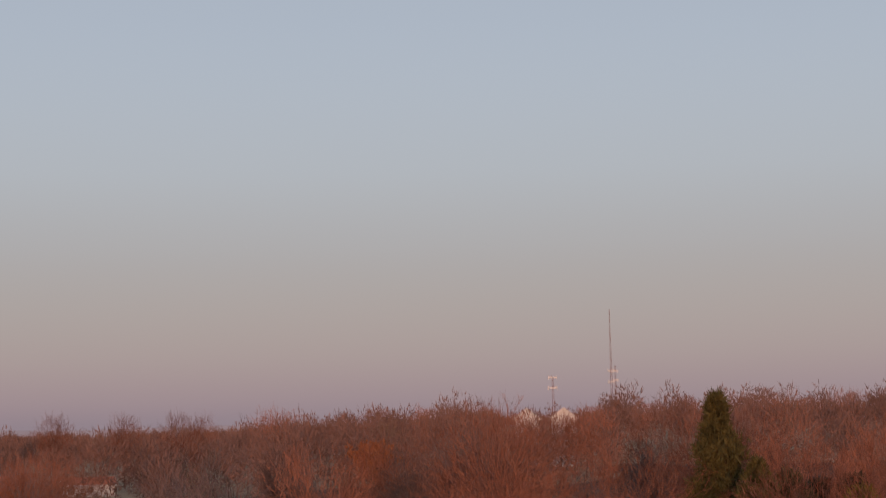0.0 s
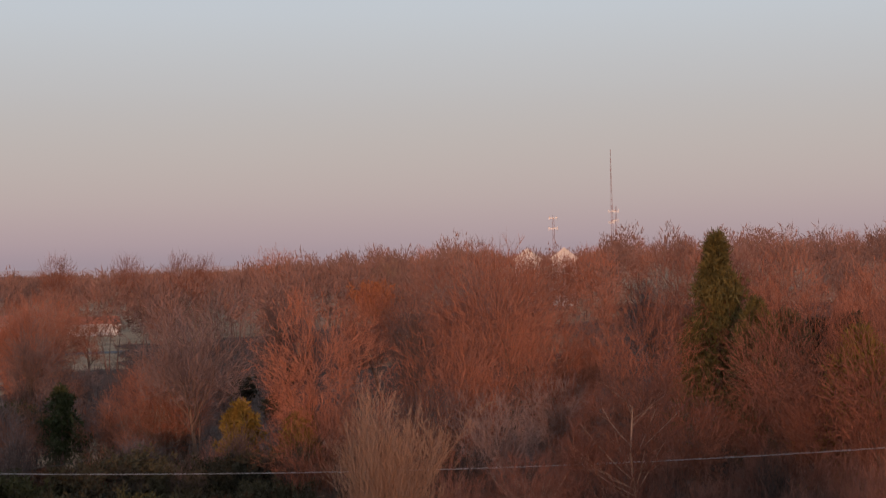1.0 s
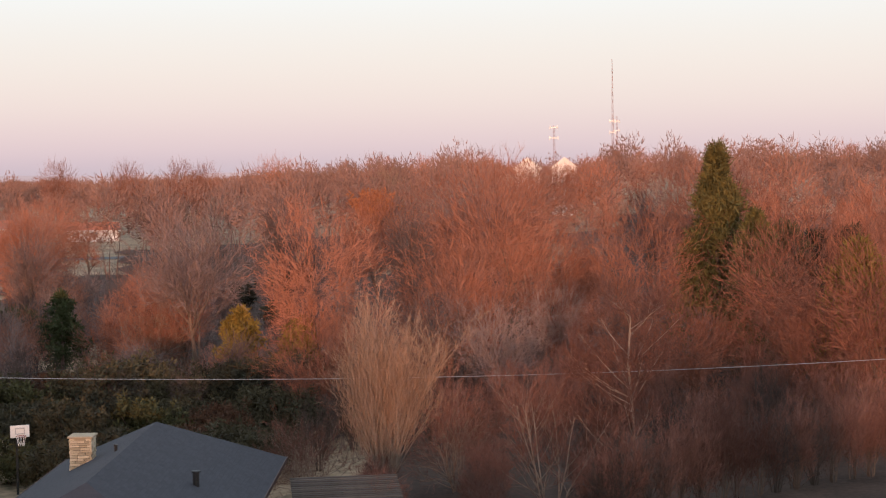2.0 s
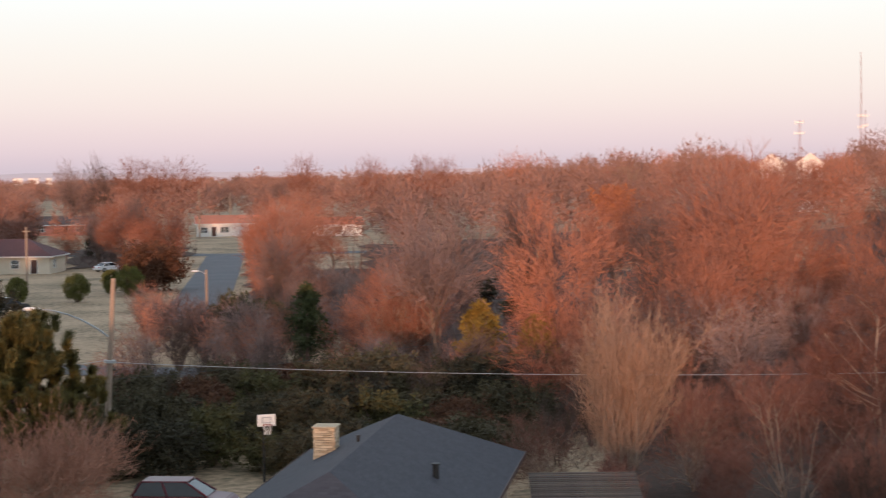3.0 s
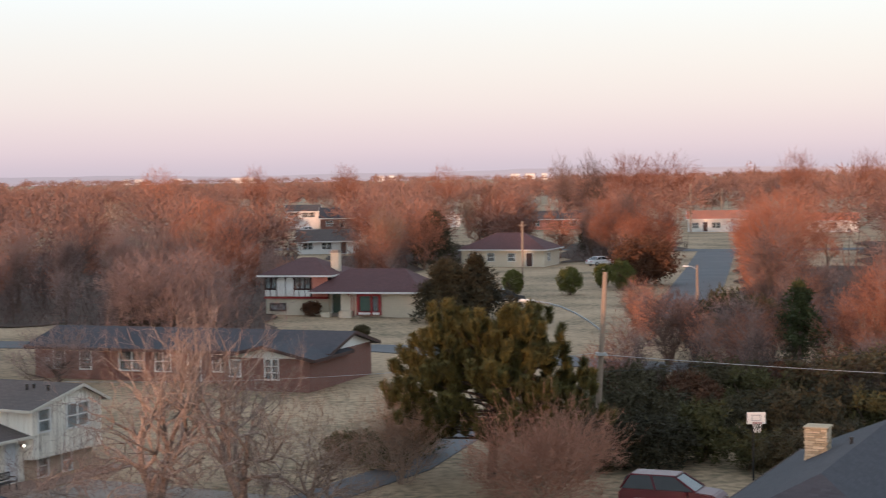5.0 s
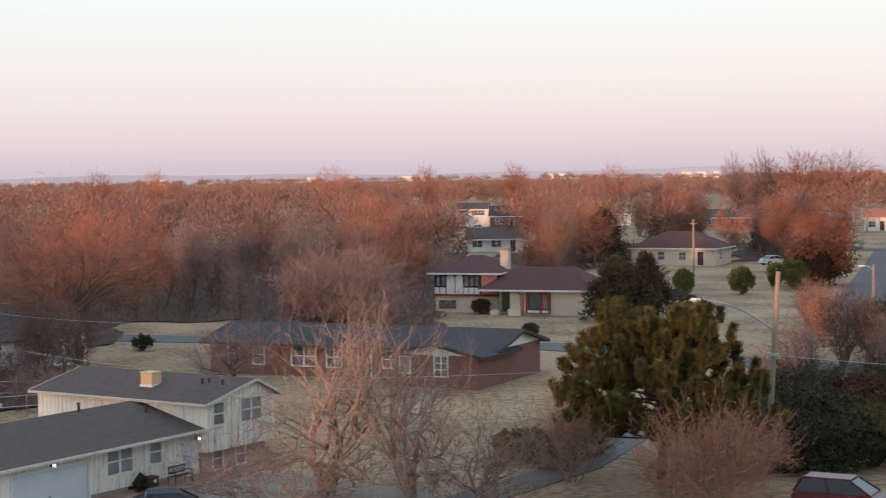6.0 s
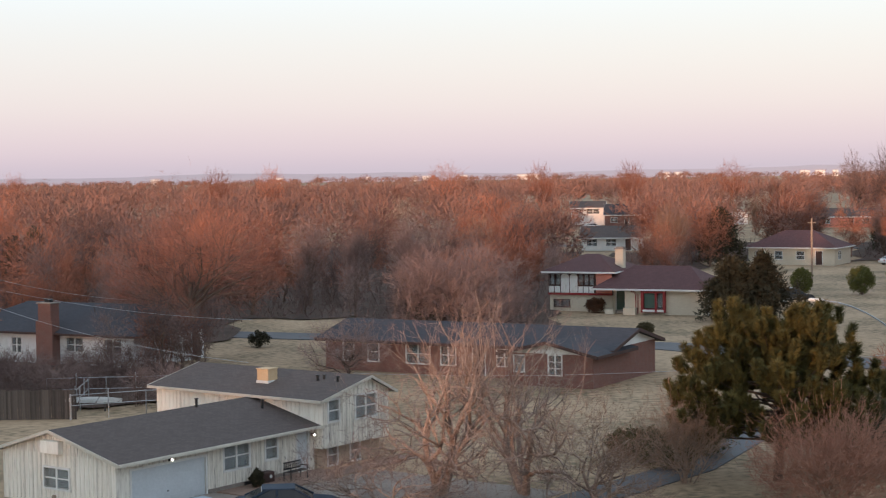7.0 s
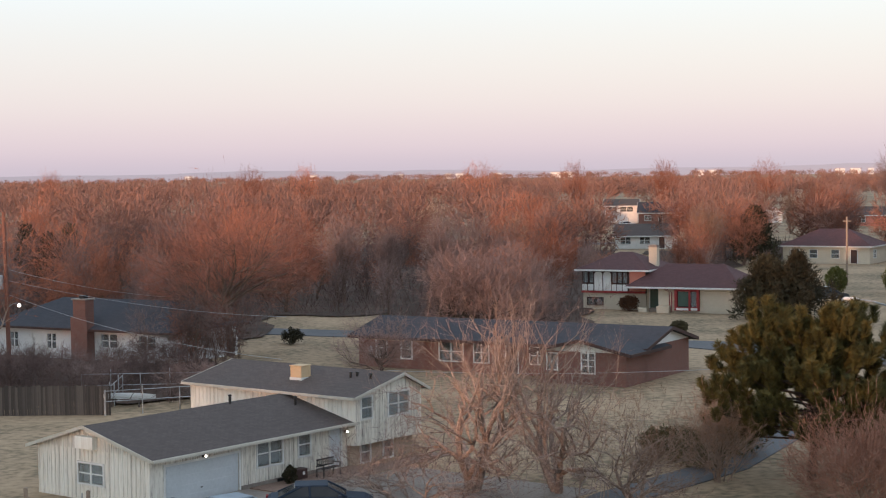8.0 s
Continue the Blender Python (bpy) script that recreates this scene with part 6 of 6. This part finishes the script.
bench()
HOUSE_FRAME = pose(-13.2, 73.9, 0, 0, 0, 52)
bx = thing("storage_box", HOUSE_FRAME @ pose(8.7, -0.6, 0.05), "dark brown box with a round white emblem beside a bench", "box")
part("body", boxes((0, 0, 0, 1.0, 0.5, 0.5), bevel=0.03), TRIM_DARK, bx)
part("emblem", tube(bmesh.new(), [(0.7, -0.004, 0.28), (0.7, -0.015, 0.28)], [0.09, 0.09], 12), TRIM_WHITE, bx)
put_b = globe_bush(121, 0.95, 0.75, "small dark pointed shrub by the house wall", NEEDLE_DARK, 60, 36, 0.1, 0.04)
put_b.matrix_basis = HOUSE_FRAME @ pose(8.1, -0.9, 0)
pv = part("pavement", boxes((6.2, -2.3, 0.0, 13.6, -0.07, 0.05), (13.6, -2.3, 0.0, 19.0, -0.9, 0.05)), PATH_BRICK)
pv.matrix_basis = HOUSE_FRAME
tagged(pv, "worn reddish brick path along the house front", "pavement", kind="structure")
dv = part("driveway", boxes((-1.0, -14, -0.02, 6.0, -0.02, 0.04), (6.0, -14, -0.02, 15.0, -2.6, 0.035)), CONCRETE)
dv.matrix_basis = HOUSE_FRAME
tagged(dv, "stained grey concrete drive before the garage", "driveway", kind="structure")
for a, d, hgt in ((14.25, 72, 1.9), (12.2, 71, 1.8)):
    x, y = from_heading(a, d)
    ps = thing("fence_post", pose(x, y, 0), "weathered round wooden fence post", "post", "fence posts")
    part("shaft", tube(bmesh.new(), [(0, 0, -0.3), (0, 0, hgt - 0.02), (0, 0, hgt)], [0.1, 0.09, 0.06], 9), POLE_WOOD, ps)
pipe_fence([from_heading(13.9, 71), from_heading(12.4, 70.5)], 1.55, "low black pipe rail beside the drive")

red_bush = globe_bush(122, 1.7, 2.4, "brown-green rounded shrub beside a front door", NEEDLE_RUST, 90, 40, 0.14, 0.05)
red_bush.matrix_basis = pose(15.0, 178.6, 0, 0, 0, -25) @ pose(5.6, -1.6, 0)


def canoe():
    """An upturned hull on two low trestles."""
    c = thing("canoe", pose(-20.6, 107.6, 0, 0, 0, -4), "white upturned canoe on low trestles in a pen", "boat")
    bm = bmesh.new()
    rings = []
    for i in range(11):
        u = i / 10 * 2 - 1
        w, h = 0.42 * (1 - abs(u) ** 2.5) + 0.02, 0.34 * (1 - 0.35 * u * u)
        rings.append([bm.verts.new((u * 1.9, w * math.cos(t), 0.55 + h * math.sin(t))) for t in (0, 0.5, 1.05, 1.57, 2.1, 2.64, math.pi)])
    for a, b in zip(rings, rings[1:]):
        for k in range(6):
            bm.faces.new((a[k], b[k], b[k + 1], a[k + 1]))
    bmesh.ops.solidify(bm, geom=bm.faces[:], thickness=0.03)
    part("hull", bm, TRIM_WHITE, c)
    for x in (-0.9, 0.9):
        part("trestle", boxes((x - 0.05, -0.5, 0.47, x + 0.05, 0.5, 0.56), (x - 0.05, -0.48, -0.05, x + 0.05, -0.4, 0.47), (x - 0.05, 0.4, -0.05, x + 0.05, 0.48, 0.47)), WOOD_GREY, c)


canoe()
x, y = from_heading(11.2, 70.0)
gr = thing("grill", pose(x, y, 0, 0, 0, 20), "barbecue grill under a black cover", "grill")
part("cover", boxes((-0.85, -0.4, 0.1, 0.85, 0.4, 0.95), (-0.6, -0.36, 0.95, 0.6, 0.3, 1.25), bevel=0.07), BLACK_METAL, gr)
for sx_ in (-0.7, 0.7):
    part("leg", boxes((sx_ - 0.04, -0.3, 0, sx_ + 0.04, 0.3, 0.1)), BLACK_METAL, gr)

# ball hoop
x, y = from_heading(-21.5, 80)
hp = thing("basketball_hoop", pose(x, y, 0, 0, 0, -12), "white basketball backboard on a dark pole", "basketball hoop")
part("pole", tube(bmesh.new(), [(0, 0.9, -0.3), (0, 0.9, 2.6), (0, 0.1, 3.1)], [0.06, 0.06, 0.05], 8), BLACK_METAL, hp)
bb = part("backboard", boxes((-0.44, 0, 2.85, 0.44, 0.05, 3.42), bevel=0.012), TRIM_WHITE, hp)
part("target", boxes((-0.22, -0.012, 3.0, -0.18, -0.002, 3.3), (0.18, -0.012, 3.0, 0.22, -0.002, 3.3), (-0.18, -0.012, 3.26, 0.18, -0.002, 3.3), (-0.18, -0.012, 3.0, 0.18, -0.002, 3.04)), METAL, bb)
part("rim", tube(bmesh.new(), [(math.cos(k * math.tau / 14) * 0.23, -0.3 + math.sin(k * math.tau / 14) * 0.23, 2.95) for k in range(15)], [0.014] * 15, 5), PAINT_RED, hp)
bm_ = bmesh.new()
for k in range(10):
    t = k * math.tau / 10
    tube(bm_, [(math.cos(t) * 0.22, -0.3 + math.sin(t) * 0.22, 2.93), (math.cos(t + 0.5) * 0.13, -0.3 + math.sin(t + 0.5) * 0.13, 2.5)], [0.012, 0.012], 4)
part("net", bm_, TRIM_WHITE, hp)


# ---- vehicles ----
def car(m, paint, label, kind="sedan"):
    """x forward, wheels on z = 0."""
    c = thing("car", m, label, "car")
    if kind == "suv":
        L, W, low = 4.8, 1.9, [(-2.4, 0.38), (-2.42, 0.75), (-2.3, 1.05), (1.05, 1.05), (2.1, 0.95), (2.38, 0.72), (2.4, 0.38)]
        cab = [(-2.3, 1.05), (-2.12, 1.58), (-1.9, 1.68), (-0.1, 1.7), (0.3, 1.64), (1.25, 1.05)]
    else:
        L, W, low = 4.7, 1.8, [(-2.35, 0.32), (-2.37, 0.7), (-2.2, 0.93), (-1.2, 0.97), (0.9, 0.95), (2.05, 0.82), (2.33, 0.6), (2.35, 0.32)]
        cab = [(-1.85, 0.95), (-1.1, 1.36), (-0.8, 1.42), (0.15, 1.42), (0.35, 1.38), (1.15, 0.93)]

    def hull(pts, half, top_in, bev):
        bm = prism(pts, -half, half)
        zs = [v.co.z for v in bm.verts]
        z0, z1 = min(zs), max(zs)
        for v in bm.verts:
            v.co.y *= 1 - top_in * (v.co.z - z0) / (z1 - z0)
        bmesh.ops.bevel(bm, geom=bm.edges[:], offset=bev, segments=2, affect="EDGES")
        return bm
    body = part("body", hull(low, W / 2, 0.08, 0.06), paint, c)
    part("cabin_glass", hull(cab, W / 2 * 0.90, 0.22, 0.03), CAR_GLASS, c, "dark tinted glass")
    z1 = max(z for _, z in cab)
    top = [(x, z) for x, z in cab if z > z1 - 0.12]
    xa, xb = min(p[0] for p in top), max(p[0] for p in top)
    part("roof_panel", boxes((xa, -W * 0.355, z1 - 0.06, xb, W * 0.355, z1 + 0.025), bevel=0.03), paint, c)
    for s in (-1, 1):
        # pillars
        for (x0, z0), (x2, z2) in ((cab[0], cab[2]), (((cab[0][0] + cab[-1][0]) / 2 - 0.1, cab[0][1]), ((xa + xb) / 2 - 0.1, z1)), (cab[-1], cab[-2])):
            part("pillar", tube(bmesh.new(), [(x0, s * W * 0.455, z0), (x2, s * W * 0.36, z2)], [0.05, 0.045], 5), paint, c)
        part("mirror", boxes((0.75, s * W * 0.5, 0.92, 0.9, s * W * 0.5 + s * 0.18, 1.06)) if s > 0 else boxes((0.75, s * W * 0.5 - 0.18, 0.92, 0.9, s * W * 0.5, 1.06)), paint, c)
        part("headlight", boxes((low[-1][0] - 0.2, s * W * 0.32 - 0.18, 0.58, low[-1][0] - 0.01, s * W * 0.32 + 0.18, 0.74), bevel=0.03), GLASS, c)
        part("taillight", boxes((low[1][0] + 0.0, s * W * 0.36 - 0.14, 0.66, low[1][0] + 0.12, s * W * 0.36 + 0.14, 0.86), bevel=0.02), PAINT_RED, c)
        part("trim_strip", boxes((-1.6, s * W * 0.5 - 0.02, 0.62, 1.2, s * W * 0.5 + 0.012, 0.66)), METAL, c)
        for x in (-1.42, 1.42):
            bm = tube(bmesh.new(), [(x, s * (W / 2 - 0.2), 0.33), (x, s * (W / 2 - 0.18), 0.33), (x, s * (W / 2), 0.33), (x, s * (W / 2 + 0.02), 0.33)], [0.3, 0.335, 0.335, 0.3], 18)
            w = part("wheel", bm, RUBBER, c)
            part("rim", tube(bmesh.new(), [(x, s * (W / 2 + 0.01), 0.33), (x, s * (W / 2 + 0.03), 0.33)], [0.21, 0.18], 12), METAL, w)
    return c


x, y = from_heading(-18.7, 73.6)
car(pose(x, y, -0.02, 0, 0, -34), CAR_RED, "dark red parked sport utility vehicle", "suv").scale = (0.95, 0.95, 0.95)
x, y = from_heading(4.35, 72.4)
car(pose(x, y, 0.04, 0, 0, 5), CAR_BLUE, "dark blue parked sedan on the drive")
x, y = from_heading(7.15, 70.2)
car(pose(x, y, 0.04, 0, 0, 40), CAR_SILVER, "silver-blue parked car before the garage")
x, y = from_heading(9.3, 69.6)
car(pose(x, y, 0.04, 0, 0, 46), CAR_BLACK, "black parked car before the garage")
x, y = from_heading(-12.95, 188)
car(pose(x, y, 0, 0, 0, 15), CAR_BLACK, "dark parked car beside a clipped bush", "suv")
x, y = from_heading(-16.3, 262)
car(pose(x, y, height(x, y), 0, 0, 20), CAR_WHITE, "pale parked car in a driveway")
x, y = from_heading(-6.3, 405)
car(pose(x, y, height(x, y), 0, 0, 10), CAR_WHITE, "white car parked before a far house")
x, y = from_heading(-30.4, 240)
car(pose(x, y, height(x, y), 0, 0, 60), CAR_WHITE, "white van half hidden by trees", "suv")

# a low slatted shed roof beside the near house
x, y = from_heading(-32.5, 66)
sd = thing("shed", pose(x, y, 0, 0, 0, -28), "low shed with a weathered slatted roof", "shed")
part("wall", boxes((-2.0, 0, 0, 2.0, 2.4, 1.94)), WOOD_GREY, sd)
for k in range(14):
    o = new("roof_slat", PLANK)
    o.parent = sd
    o.matrix_basis = pose(0, -0.2 + k * 0.2, 1.95 + k * 0.04, 0, 0, 0) @ Matrix.Diagonal((4.4, 0.18, 0.05, 1))

# far town on the horizon
rng_t = random.Random(21)
for k in range(13):
    a = (-14.4, -13.9, -13.4, -9.2, -8.8, -4.3, -3.9, -1.9, -0.6, -0.2, 1.4, 4.4, 8.6, 11.0, -11.3, 6.3)[k]
    x, y = from_heading(a, 2600 + 10 * k)
    w = rng_t.uniform(6, 20)
    depot = thing("warehouse", pose(x, y, height(x, y) + 0.0, 0, 0, a), "far pale commercial building on the horizon", "building", "far town")
    part("wall", boxes((-w / 2, 0, 0, w / 2, 15, 9.4)), TRIM_WHITE, depot)
    part("roof", boxes((-w / 2 - 0.5, -0.5, 9.402, w / 2 + 0.5, 15.5, 9.6)), METAL, depot)
